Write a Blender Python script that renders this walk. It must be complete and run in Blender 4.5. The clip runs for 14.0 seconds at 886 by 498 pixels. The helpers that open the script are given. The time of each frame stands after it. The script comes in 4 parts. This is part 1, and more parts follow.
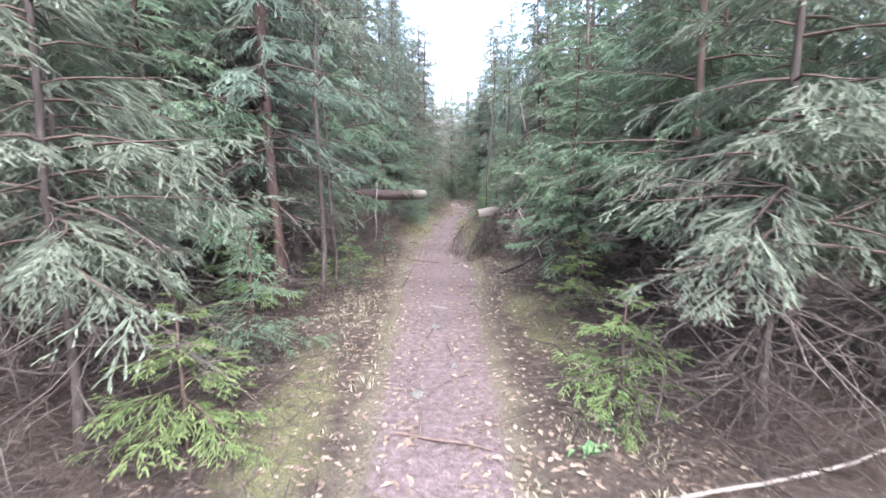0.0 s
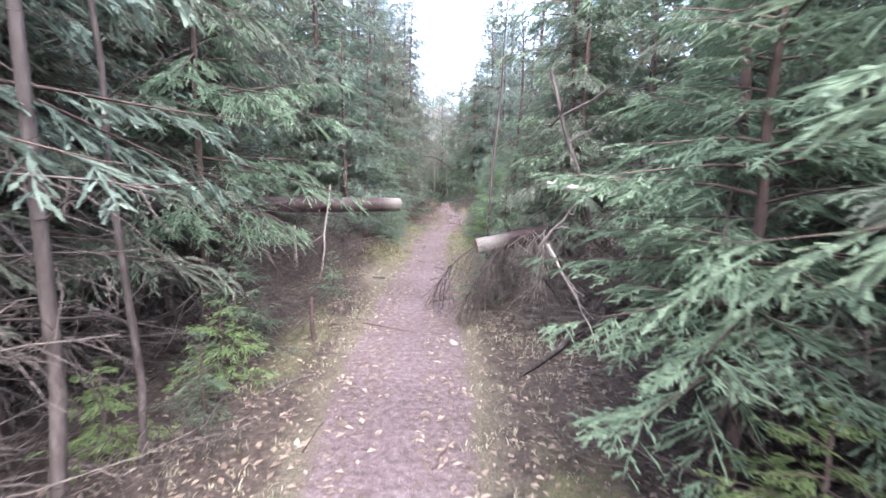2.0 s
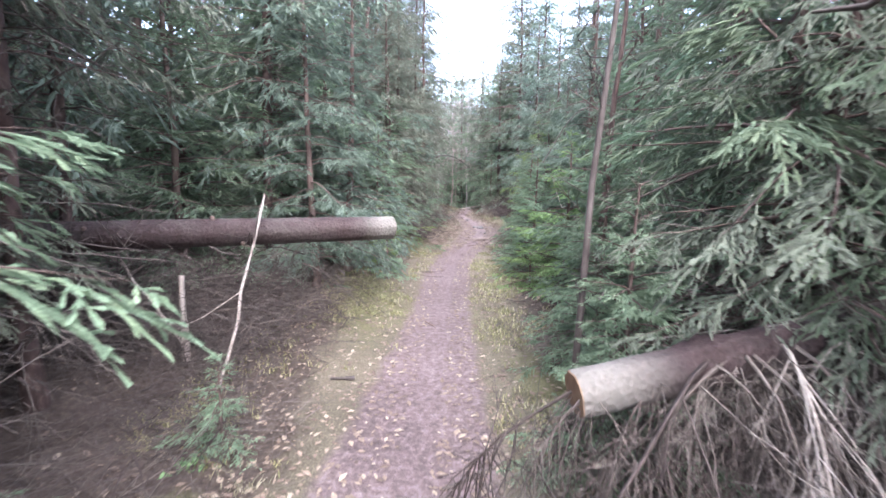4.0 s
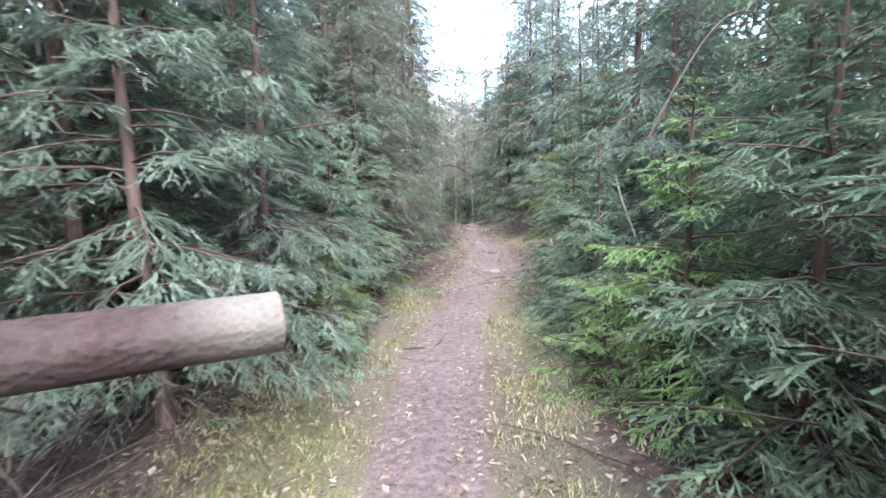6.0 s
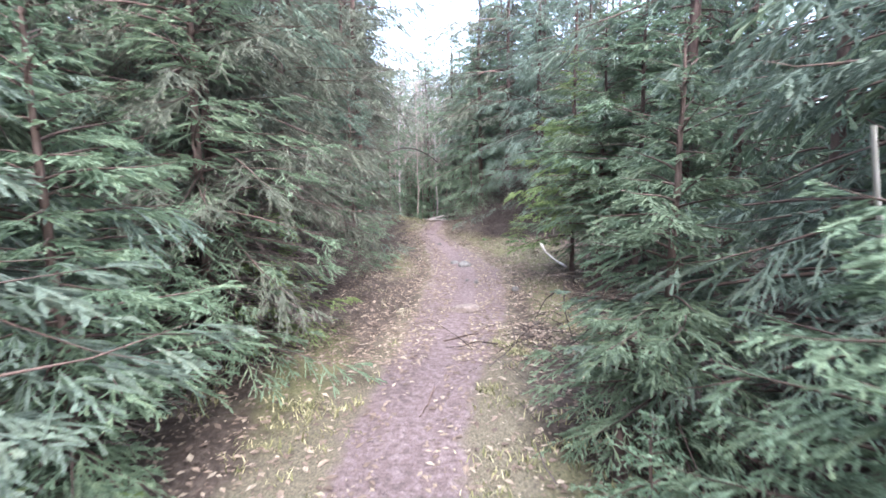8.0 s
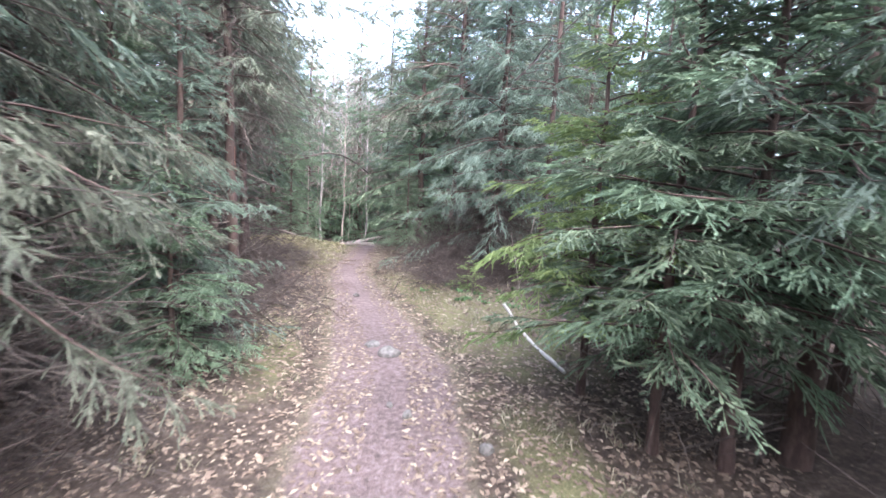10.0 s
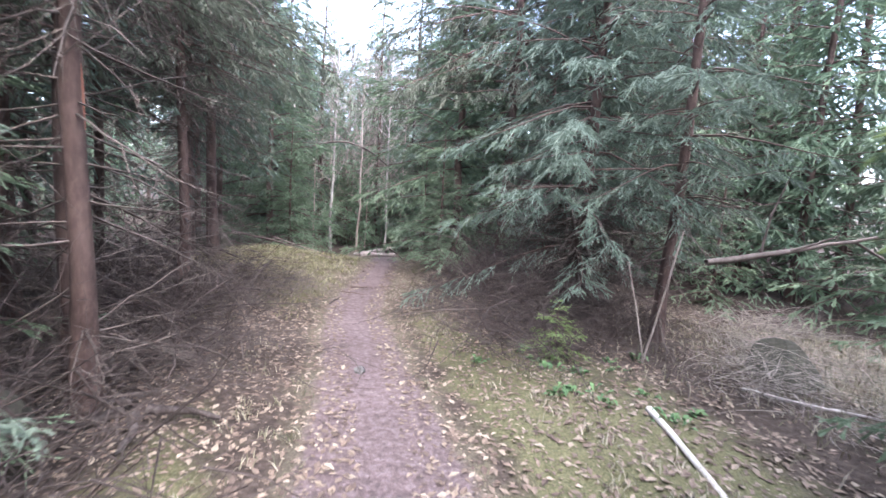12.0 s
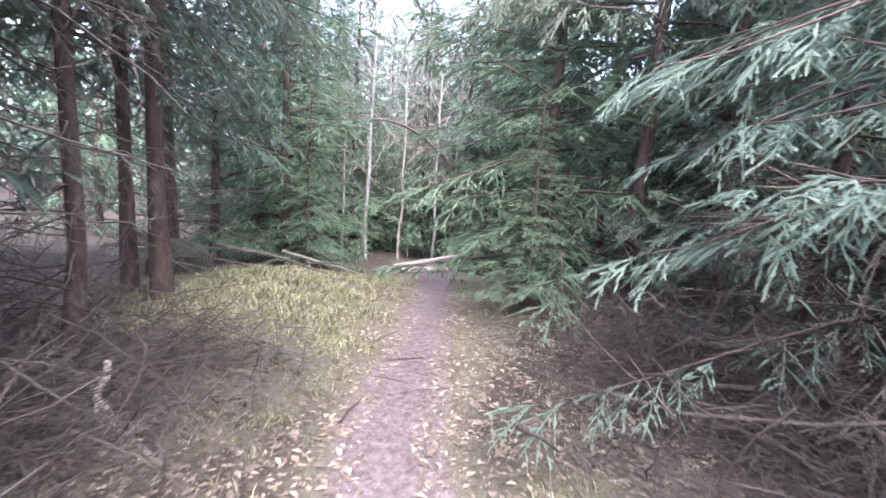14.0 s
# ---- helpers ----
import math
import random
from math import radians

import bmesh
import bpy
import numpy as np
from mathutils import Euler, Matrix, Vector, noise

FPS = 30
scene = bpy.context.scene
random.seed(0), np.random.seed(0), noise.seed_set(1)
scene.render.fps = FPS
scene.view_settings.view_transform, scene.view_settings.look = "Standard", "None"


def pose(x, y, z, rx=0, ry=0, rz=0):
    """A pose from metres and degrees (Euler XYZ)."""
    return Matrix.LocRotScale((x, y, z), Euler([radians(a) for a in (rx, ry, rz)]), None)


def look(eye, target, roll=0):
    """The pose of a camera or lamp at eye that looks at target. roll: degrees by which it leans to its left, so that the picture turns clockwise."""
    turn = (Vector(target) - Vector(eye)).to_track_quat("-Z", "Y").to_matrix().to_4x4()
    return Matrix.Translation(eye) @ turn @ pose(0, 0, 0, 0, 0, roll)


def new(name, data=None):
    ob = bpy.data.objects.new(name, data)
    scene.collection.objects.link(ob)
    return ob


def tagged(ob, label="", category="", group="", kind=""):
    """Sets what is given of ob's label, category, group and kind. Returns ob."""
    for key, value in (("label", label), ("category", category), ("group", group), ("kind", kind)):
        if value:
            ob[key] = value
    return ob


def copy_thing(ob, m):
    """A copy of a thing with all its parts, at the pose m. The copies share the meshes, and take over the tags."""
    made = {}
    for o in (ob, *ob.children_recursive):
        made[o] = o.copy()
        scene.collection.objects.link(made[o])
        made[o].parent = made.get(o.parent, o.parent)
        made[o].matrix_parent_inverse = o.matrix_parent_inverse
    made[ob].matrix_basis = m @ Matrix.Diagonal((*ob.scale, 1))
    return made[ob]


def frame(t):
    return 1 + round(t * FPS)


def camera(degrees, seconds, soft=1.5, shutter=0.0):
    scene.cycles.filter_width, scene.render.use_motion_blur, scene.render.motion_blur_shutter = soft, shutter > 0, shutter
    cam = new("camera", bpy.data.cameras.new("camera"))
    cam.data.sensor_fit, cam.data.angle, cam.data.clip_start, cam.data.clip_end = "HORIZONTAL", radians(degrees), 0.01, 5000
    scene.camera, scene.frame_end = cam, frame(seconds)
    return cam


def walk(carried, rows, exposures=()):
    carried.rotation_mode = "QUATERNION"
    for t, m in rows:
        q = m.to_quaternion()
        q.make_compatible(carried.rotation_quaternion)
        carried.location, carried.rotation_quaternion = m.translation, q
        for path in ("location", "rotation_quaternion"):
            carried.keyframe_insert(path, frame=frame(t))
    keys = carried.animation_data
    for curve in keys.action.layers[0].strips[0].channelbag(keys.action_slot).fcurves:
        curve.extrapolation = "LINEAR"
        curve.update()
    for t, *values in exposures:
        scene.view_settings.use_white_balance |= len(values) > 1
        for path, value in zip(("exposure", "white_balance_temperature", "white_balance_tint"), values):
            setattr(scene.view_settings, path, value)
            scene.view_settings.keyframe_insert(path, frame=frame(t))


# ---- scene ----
cam = camera(85.9, 14.0, soft=1.6, shutter=0.25)
PATH = [
    (0.0, 0.000, 0.000, 1.450, 81.20, -0.00, 0.00),
    (0.5, -0.038, 0.759, 1.538, 81.10, -0.95, 1.06),
    (1.0, 0.071, 1.571, 1.530, 81.30, -1.00, -1.26),
    (1.5, 0.093, 2.423, 1.537, 80.70, -0.79, -1.19),
    (2.0, 0.160, 3.316, 1.549, 80.90, -1.16, -0.93),
    (2.5, 0.060, 4.239, 1.545, 81.00, -1.75, 1.79),
    (3.0, 0.088, 5.104, 1.561, 80.00, -1.73, 0.57),
    (5.5, 0.214, 9.119, 1.516, 82.80, 0.37, 2.75),
    (6.0, 0.243, 9.874, 1.487, 82.60, 1.36, 1.82),
    (6.5, 0.345, 10.710, 1.426, 81.32, 1.17, -2.09),
    (7.0, 0.344, 11.552, 1.426, 81.12, 1.28, -2.00),
    (9.5, 0.473, 15.310, 1.474, 81.90, -3.03, -5.85),
    (10.0, 0.657, 16.162, 1.546, 82.90, -3.30, -9.84),
    (10.5, 0.703, 16.921, 1.606, 82.90, -4.30, -9.63),
    (11.0, 0.706, 17.703, 1.556, 83.80, -3.97, -7.83),
    (11.5, 0.696, 18.398, 1.507, 84.00, -3.64, -6.34),
    (12.0, 0.760, 19.212, 1.435, 83.00, -3.96, -7.23),
    (12.5, 0.682, 19.973, 1.494, 82.90, -3.79, -3.63),
    (13.0, 0.637, 20.692, 1.460, 81.60, -3.29, -3.24),
    (13.5, 0.617, 21.447, 1.447, 81.50, -2.86, -1.95),
    (14.0, 0.614, 22.245, 1.433, 81.70, -3.97, -2.23),
]
walk(cam, [(r[0], pose(*r[1:])) for r in PATH], exposures=((0.0, 3.2, 5850, 12), (3.0, 3.5, 5800, 17), (6.0, 3.5, 5800, 9), (7.5, 3.55, 5800, 11), (10.5, 3.65, 5850, 14), (12.0, 3.4, 5800, 15), (14.0, 3.85, 5700, 14)))

# ---- world, sun and exposure: a bright overcast day ----
world = bpy.data.worlds.new("overcast_sky")
scene.world = world
world.use_nodes = True
wn, wl = world.node_tree.nodes, world.node_tree.links
sky = wn.new("ShaderNodeTexSky")
sky.sky_type = "NISHITA"
sky.sun_disc = False
sky.sun_elevation, sky.sun_rotation = radians(52), radians(165)
sky.air_density, sky.dust_density, sky.ozone_density = 1.0, 4.0, 1.0
soft_sky = wn.new("ShaderNodeHueSaturation")
soft_sky.inputs["Saturation"].default_value = 0.75
wl.new(sky.outputs[0], soft_sky.inputs["Color"])
wl.new(soft_sky.outputs[0], wn["Background"].inputs["Color"])
wn["Background"].inputs["Strength"].default_value = 0.15
sun = new("sun", bpy.data.lights.new("sun", "SUN"))
sun.data.energy, sun.data.angle, sun.data.color = 1.1, radians(120), (1.0, 0.98, 0.95)
sun.matrix_world = look((0, 0, 30), (math.sin(radians(-15)) * 23.4, math.cos(radians(15)) * 23.4, 0))

# ---- materials ----
def material(name, rough=0.8, spec=0.3):
    m = bpy.data.materials.new(name)
    m.use_nodes = True
    n, l = m.node_tree.nodes, m.node_tree.links
    b = n["Principled BSDF"]
    b.inputs["Roughness"].default_value = rough
    b.inputs["Specular IOR Level"].default_value = spec
    return m, n, l, b


def noise_node(n, l, scale, detail=4, rough=0.6, vec=None):
    t = n.new("ShaderNodeTexNoise")
    t.inputs["Scale"].default_value, t.inputs["Detail"].default_value, t.inputs["Roughness"].default_value = scale, detail, rough
    if vec is not None:
        l.new(vec, t.inputs["Vector"])
    return t.outputs[0]


def ramp_node(n, l, fac, stops):
    r = n.new("ShaderNodeValToRGB")
    while len(r.color_ramp.elements) < len(stops):
        r.color_ramp.elements.new(0.5)
    for e, (p, c) in zip(r.color_ramp.elements, stops):
        e.position, e.color = p, (*c, 1)
    l.new(fac, r.inputs[0])
    return r.outputs[0]


def mix_node(n, l, fac, a, b, kind="MIX"):
    x = n.new("ShaderNodeMix")
    x.data_type, x.blend_type = "RGBA", kind
    for s, v in ((x.inputs[0], fac), (x.inputs[6], a), (x.inputs[7], b)):
        if isinstance(v, (int, float)):
            s.default_value = v
        elif isinstance(v, tuple):
            s.default_value = (*v, 1)
        else:
            l.new(v, s)
    return x.outputs[2]


def math_node(n, l, op, a, b=0.0):
    x = n.new("ShaderNodeMath")
    x.operation, x.use_clamp = op, False
    for s, v in zip(x.inputs, (a, b)):
        if isinstance(v, (int, float)):
            s.default_value = v
        else:
            l.new(v, s)
    return x.outputs[0]


def bump_node(n, l, b, height, strength, dist=0.01):
    x = n.new("ShaderNodeBump")
    x.inputs["Strength"].default_value, x.inputs["Distance"].default_value = strength, dist
    l.new(height, x.inputs["Height"])
    l.new(x.outputs[0], b.inputs["Normal"])


def needle_material(name, dark, mid, light, trans=0.25):
    m, n, l, b = material(name, 0.75, 0.15)
    isl = n.new("ShaderNodeNewGeometry").outputs["Random Per Island"]
    col = ramp_node(n, l, isl, [(0.0, dark), (0.45, mid), (0.8, mid), (1.0, light)])
    g = n.new("ShaderNodeTexCoord").outputs["Object"]
    big = noise_node(n, l, 1.3, 2, 0.5, g)
    col = mix_node(n, l, math_node(n, l, "MULTIPLY", big, 0.7), col, light, "MIX")
    fine = noise_node(n, l, 160, 1, 0.5, g)
    col = mix_node(n, l, 0.6, col, ramp_node(n, l, fine, [(0.3, (0.45, 0.45, 0.45)), (0.7, (1.5, 1.5, 1.5))]), "MULTIPLY")
    rnd = n.new("ShaderNodeObjectInfo").outputs["Random"]
    hsv = n.new("ShaderNodeHueSaturation")
    l.new(math_node(n, l, "ADD", 0.485, math_node(n, l, "MULTIPLY", rnd, 0.035)), hsv.inputs["Hue"])
    l.new(math_node(n, l, "ADD", 0.85, math_node(n, l, "MULTIPLY", rnd, 0.35)), hsv.inputs["Value"])
    l.new(col, hsv.inputs["Color"])
    l.new(hsv.outputs[0], b.inputs["Base Color"])
    tr = n.new("ShaderNodeBsdfTranslucent")
    l.new(hsv.outputs[0], tr.inputs["Color"])
    mx = n.new("ShaderNodeMixShader")
    mx.inputs[0].default_value = trans
    l.new(b.outputs[0], mx.inputs[1])
    l.new(tr.outputs[0], mx.inputs[2])
    l.new(mx.outputs[0], n["Material Output"].inputs["Surface"])
    return m


def wood_material(name, dark, mid, light, scale=18.0, stretch=0.25, bump=0.6, rough=0.85):
    m, n, l, b = material(name, rough, 0.2)
    tc = n.new("ShaderNodeTexCoord").outputs["Object"]
    mp = n.new("ShaderNodeMapping")
    mp.inputs["Scale"].default_value = (1, 1, stretch)
    l.new(tc, mp.inputs["Vector"])
    a = noise_node(n, l, scale, 6, 0.65, mp.outputs[0])
    c = noise_node(n, l, 2.2, 3, 0.6, tc)
    col = ramp_node(n, l, a, [(0.25, dark), (0.5, mid), (0.75, light)])
    col = mix_node(n, l, ramp_node(n, l, c, [(0.4, (0, 0, 0)), (0.65, (0.6, 0.6, 0.6))]), col, light)
    isl = n.new("ShaderNodeNewGeometry").outputs["Random Per Island"]
    col = mix_node(n, l, 0.5, col, ramp_node(n, l, isl, [(0, (0.55, 0.55, 0.55)), (1, (1.4, 1.4, 1.4))]), "MULTIPLY")
    l.new(col, b.inputs["Base Color"])
    bump_node(n, l, b, a, bump, 0.01)
    return m


NEEDLES = needle_material("spruce_needles", (0.062, 0.095, 0.065), (0.118, 0.165, 0.115), (0.185, 0.235, 0.15), 0.35)
NEEDLES_BLUE = needle_material("old_spruce_needles", (0.066, 0.094, 0.082), (0.115, 0.155, 0.128), (0.175, 0.215, 0.165), 0.35)
NEEDLES_DULL = needle_material("dry_spruce_needles", (0.06, 0.07, 0.055), (0.107, 0.12, 0.092), (0.165, 0.178, 0.136), 0.35)
NEEDLES_FRESH = needle_material("fresh_spruce_needles", (0.072, 0.122, 0.058), (0.14, 0.205, 0.09), (0.235, 0.30, 0.12), 0.4)
BARK = wood_material("spruce_bark", (0.03, 0.021, 0.018), (0.075, 0.052, 0.045), (0.145, 0.105, 0.092), 22, 0.3, 0.9)
BARK_RED = wood_material("red_spruce_bark", (0.022, 0.015, 0.013), (0.056, 0.037, 0.033), (0.115, 0.08, 0.071), 26, 0.35, 0.9)
BARK_DARK = wood_material("dark_wet_bark", (0.018, 0.014, 0.013), (0.045, 0.035, 0.032), (0.10, 0.085, 0.08), 30, 0.3, 0.7)
DEADWOOD = wood_material("grey_dead_wood", (0.09, 0.076, 0.068), (0.20, 0.168, 0.15), (0.345, 0.31, 0.28), 40, 0.2, 0.5)
TWIGWOOD = wood_material("brown_dead_twigs", (0.018, 0.013, 0.012), (0.04, 0.03, 0.027), (0.092, 0.074, 0.067), 30, 0.5, 0.4)
BROWN_DEAD = wood_material("brown_dead_branches", (0.03, 0.024, 0.021), (0.07, 0.056, 0.05), (0.14, 0.118, 0.105), 36, 0.3, 0.4)
BLEACHED = wood_material("bleached_bare_wood", (0.22, 0.20, 0.175), (0.36, 0.335, 0.30), (0.52, 0.49, 0.45), 30, 0.15, 0.4)
CUTWOOD = wood_material("pale_cut_wood", (0.09, 0.055, 0.032), (0.16, 0.10, 0.065), (0.25, 0.18, 0.125), 14, 1.0, 0.3)
RAWBARK = wood_material("raw_orange_underbark", (0.10, 0.045, 0.032), (0.19, 0.085, 0.06), (0.28, 0.15, 0.11), 20, 0.3, 0.4)
BIRCH = wood_material("pale_birch_bark", (0.10, 0.09, 0.085), (0.20, 0.185, 0.175), (0.34, 0.325, 0.31), 12, 1.5, 0.4)


def log_bark():
    m, n, l, b = material("fallen_trunk_bark", 0.8, 0.2)
    tc = n.new("ShaderNodeTexCoord").outputs["Object"]
    a = noise_node(n, l, 26, 7, 0.7, tc)
    c = noise_node(n, l, 3.0, 4, 0.6, tc)
    v = n.new("ShaderNodeTexVoronoi")
    v.inputs["Scale"].default_value = 38
    l.new(tc, v.inputs["Vector"])
    col = ramp_node(n, l, a, [(0.25, (0.015, 0.009, 0.009)), (0.5, (0.034, 0.022, 0.022)), (0.78, (0.07, 0.051, 0.05))])
    col = mix_node(n, l, ramp_node(n, l, c, [(0.42, (0, 0, 0)), (0.62, (0.8, 0.8, 0.8))]), col, (0.06, 0.05, 0.047))
    sepz = n.new("ShaderNodeSeparateXYZ")
    l.new(tc, sepz.inputs[0])
    worn = math_node(n, l, "ADD", sepz.outputs[2], math_node(n, l, "MULTIPLY", c, 0.35))
    col = mix_node(n, l, ramp_node(n, l, worn, [(0.30, (0.75, 0.75, 0.75)), (0.55, (0, 0, 0))]), col, (0.15, 0.14, 0.125))
    col = mix_node(n, l, 0.35, col, ramp_node(n, l, v.outputs["Distance"], [(0, (0.5, 0.45, 0.45)), (0.5, (1.2, 1.2, 1.2))]), "MULTIPLY")
    l.new(col, b.inputs["Base Color"])
    bump_node(n, l, b, math_node(n, l, "ADD", a, v.outputs["Distance"]), 0.6, 0.012)
    return m


LOGBARK = log_bark()


def ground_material():
    m, n, l, b = material("forest_ground", 0.95, 0.15)
    at = n.new("ShaderNodeAttribute")
    at.attribute_name = "zones"
    sep = n.new("ShaderNodeSeparateColor")
    l.new(at.outputs["Color"], sep.inputs[0])
    tc = n.new("ShaderNodeTexCoord").outputs["Object"]
    n1, n2, n3 = noise_node(n, l, 3.0, 5, 0.65, tc), noise_node(n, l, 18, 5, 0.7, tc), noise_node(n, l, 75, 3, 0.7, tc)
    v = n.new("ShaderNodeTexVoronoi")
    v.inputs["Scale"].default_value = 34
    v.inputs["Randomness"].default_value = 1.0
    l.new(tc, v.inputs["Vector"])
    path = ramp_node(n, l, n2, [(0.25, (0.066, 0.05, 0.05)), (0.5, (0.135, 0.104, 0.106)), (0.75, (0.23, 0.188, 0.192))])
    path = mix_node(n, l, 0.5, path, ramp_node(n, l, v.outputs["Distance"], [(0.0, (1.25, 1.25, 1.25)), (0.45, (0.65, 0.63, 0.62))]), "MULTIPLY")
    floor_c = ramp_node(n, l, n2, [(0.25, (0.022, 0.017, 0.014)), (0.5, (0.056, 0.043, 0.036)), (0.75, (0.115, 0.091, 0.077))])
    grass = ramp_node(n, l, n3, [(0.25, (0.045, 0.039, 0.029)), (0.5, (0.10, 0.088, 0.064)), (0.75, (0.185, 0.164, 0.122))])
    moss = ramp_node(n, l, n3, [(0.25, (0.05, 0.052, 0.026)), (0.55, (0.115, 0.112, 0.06)), (0.8, (0.21, 0.195, 0.12))])
    edge = math_node(n, l, "MULTIPLY", math_node(n, l, "SUBTRACT", n1, 0.5), 1.1)
    def soft(ch):
        x = math_node(n, l, "ADD", ch, edge)
        return ramp_node(n, l, x, [(0.32, (0, 0, 0)), (0.66, (1, 1, 1))])
    col = mix_node(n, l, soft(sep.outputs["Green"]), floor_c, grass)
    col = mix_node(n, l, soft(sep.outputs["Blue"]), col, moss)
    col = mix_node(n, l, soft(sep.outputs["Red"]), col, path)
    big = noise_node(n, l, 0.9, 3, 0.6, tc)
    col = mix_node(n, l, 0.55, col, ramp_node(n, l, big, [(0.3, (0.6, 0.58, 0.56)), (0.7, (1.3, 1.28, 1.25))]), "MULTIPLY")
    l.new(col, b.inputs["Base Color"])
    bump_node(n, l, b, math_node(n, l, "ADD", n2, math_node(n, l, "MULTIPLY", n3, 0.5)), 0.9, 0.03)
    return m


GROUND = ground_material()


def litter_material(name, stops, trans=0.15):
    m, n, l, b = material(name, 0.75, 0.25)
    isl = n.new("ShaderNodeNewGeometry").outputs["Random Per Island"]
    col = ramp_node(n, l, isl, stops)
    tc = n.new("ShaderNodeTexCoord").outputs["Object"]
    col = mix_node(n, l, 0.5, col, ramp_node(n, l, noise_node(n, l, 60, 3, 0.6, tc), [(0.3, (0.6, 0.6, 0.6)), (0.7, (1.3, 1.3, 1.3))]), "MULTIPLY")
    l.new(col, b.inputs["Base Color"])
    return m


LITTER = litter_material("fallen_leaves", [(0.0, (0.07, 0.05, 0.04)), (0.35, (0.13, 0.096, 0.075)), (0.75, (0.185, 0.142, 0.108)), (1.0, (0.27, 0.225, 0.175))])
GRASSM = litter_material("dry_grass", [(0.0, (0.07, 0.072, 0.042)), (0.4, (0.135, 0.122, 0.082)), (0.75, (0.20, 0.18, 0.13)), (1.0, (0.31, 0.28, 0.215))])
GREENGRASS = litter_material("green_grass", [(0.0, (0.07, 0.075, 0.03)), (0.4, (0.14, 0.135, 0.062)), (0.75, (0.22, 0.20, 0.105)), (1.0, (0.33, 0.30, 0.19))])
FERNM = litter_material("green_herb_leaves", [(0.0, (0.04, 0.075, 0.035)), (0.6, (0.075, 0.135, 0.06)), (1.0, (0.12, 0.20, 0.085))])
MOSSM = litter_material("moss_tufts", [(0.0, (0.075, 0.075, 0.035)), (0.6, (0.16, 0.15, 0.08)), (1.0, (0.31, 0.275, 0.17))])


def stone_material(name, dark, mid, light):
    m, n, l, b = material(name, 0.9, 0.25)
    tc = n.new("ShaderNodeTexCoord").outputs["Object"]
    a = noise_node(n, l, 22, 6, 0.7, tc)
    col = ramp_node(n, l, a, [(0.3, dark), (0.55, mid), (0.8, light)])
    l.new(col, b.inputs["Base Color"])
    bump_node(n, l, b, a, 0.5, 0.01)
    return m


STONE = stone_material("grey_stone", (0.05, 0.047, 0.046), (0.11, 0.104, 0.10), (0.20, 0.188, 0.18))
EARTH = stone_material("packed_earth", (0.08, 0.065, 0.058), (0.15, 0.12, 0.108), (0.24, 0.205, 0.19))
DARK_ROCK = stone_material("mossy_dark_rock", (0.018, 0.017, 0.013), (0.042, 0.04, 0.03), (0.085, 0.083, 0.056))

# ---- ground shape ----
def path_x(y):
    """The middle of the trodden path."""
    return float(np.interp(y, [-5, 0, 4, 8, 12, 14, 15.7, 18, 20, 22, 24.7, 26, 28, 32, 40, 80], [0.0, 0.0, -0.03, -0.05, 0.05, 0.1, 0.25, 0.75, 0.98, 0.8, 0.5, 0.65, 0.85, 1.0, 0.8, 0.8]))


PX = np.vectorize(path_x)


def half_width(y):
    return np.interp(y, [0, 4, 7, 9, 12, 16, 18, 20, 23, 26, 30], [0.33, 0.38, 0.50, 0.46, 0.33, 0.34, 0.48, 0.5, 0.34, 0.28, 0.25])


def waves(x, y, f, k):
    r = np.random.RandomState(k)
    z = 0
    for i in range(6):
        a, p = r.rand() * 6.28, r.rand() * 6.28
        q = f * (0.6 + r.rand() * 1.2)
        z = z + np.sin((x * math.cos(a) + y * math.sin(a)) * q + p)
    return z / 6


def ground_z(x, y):
    x, y = np.asarray(x, float), np.asarray(y, float)
    d = np.abs(x - PX(y))
    hw = half_width(y)
    off = np.clip((d - hw) / 0.9, 0, 1)
    off = off * off * (3 - 2 * off)
    z = 0.02 * waves(x, y, 2.2, 1) * (0.25 + off) + 0.16 * waves(x, y, 0.7, 2) * off + 0.035 * waves(x, y, 7.0, 3) * (0.12 + off) + 0.012 * waves(x, y, 17, 4) * (0.4 + off)
    z = z + 0.07 * off
    # the bank beside the path near the end, and the slope down beyond it
    z = z + 0.19 * np.exp(-((x + 1.1) / 0.9) ** 2 - ((y - 27.0) / 2.2) ** 2)
    s = np.clip(y - 28.0, 0, 8)
    return z - 0.10 * s - 0.012 * np.clip(y - 36, 0, 40)


def gz(x, y):
    return float(ground_z(x, y))


def mesh_from(name, verts, faces, mat, smooth=False):
    me = bpy.data.meshes.new(name)
    verts = np.asarray(verts, np.float32)
    faces = np.asarray(faces, np.int32)
    k = faces.shape[1]
    me.vertices.add(len(verts))
    me.vertices.foreach_set("co", verts.ravel())
    me.loops.add(faces.size)
    me.loops.foreach_set("vertex_index", faces.ravel())
    me.polygons.add(len(faces))
    me.polygons.foreach_set("loop_start", np.arange(0, faces.size, k, dtype=np.int32))
    me.polygons.foreach_set("use_smooth", np.full(len(faces), smooth))
    me.materials.append(mat)
    me.update(calc_edges=True)
    me.validate()
    return me


def spread(lo, hi, step, far, ratio):
    a = list(np.arange(lo, hi, step))
    s, p = step, hi
    while p < far:
        a.append(p)
        s *= ratio
        p += s
    s, p, b = step, lo, []
    while p > -far:
        s *= ratio
        p -= s
        b.append(p)
    return np.array(b[::-1] + a)


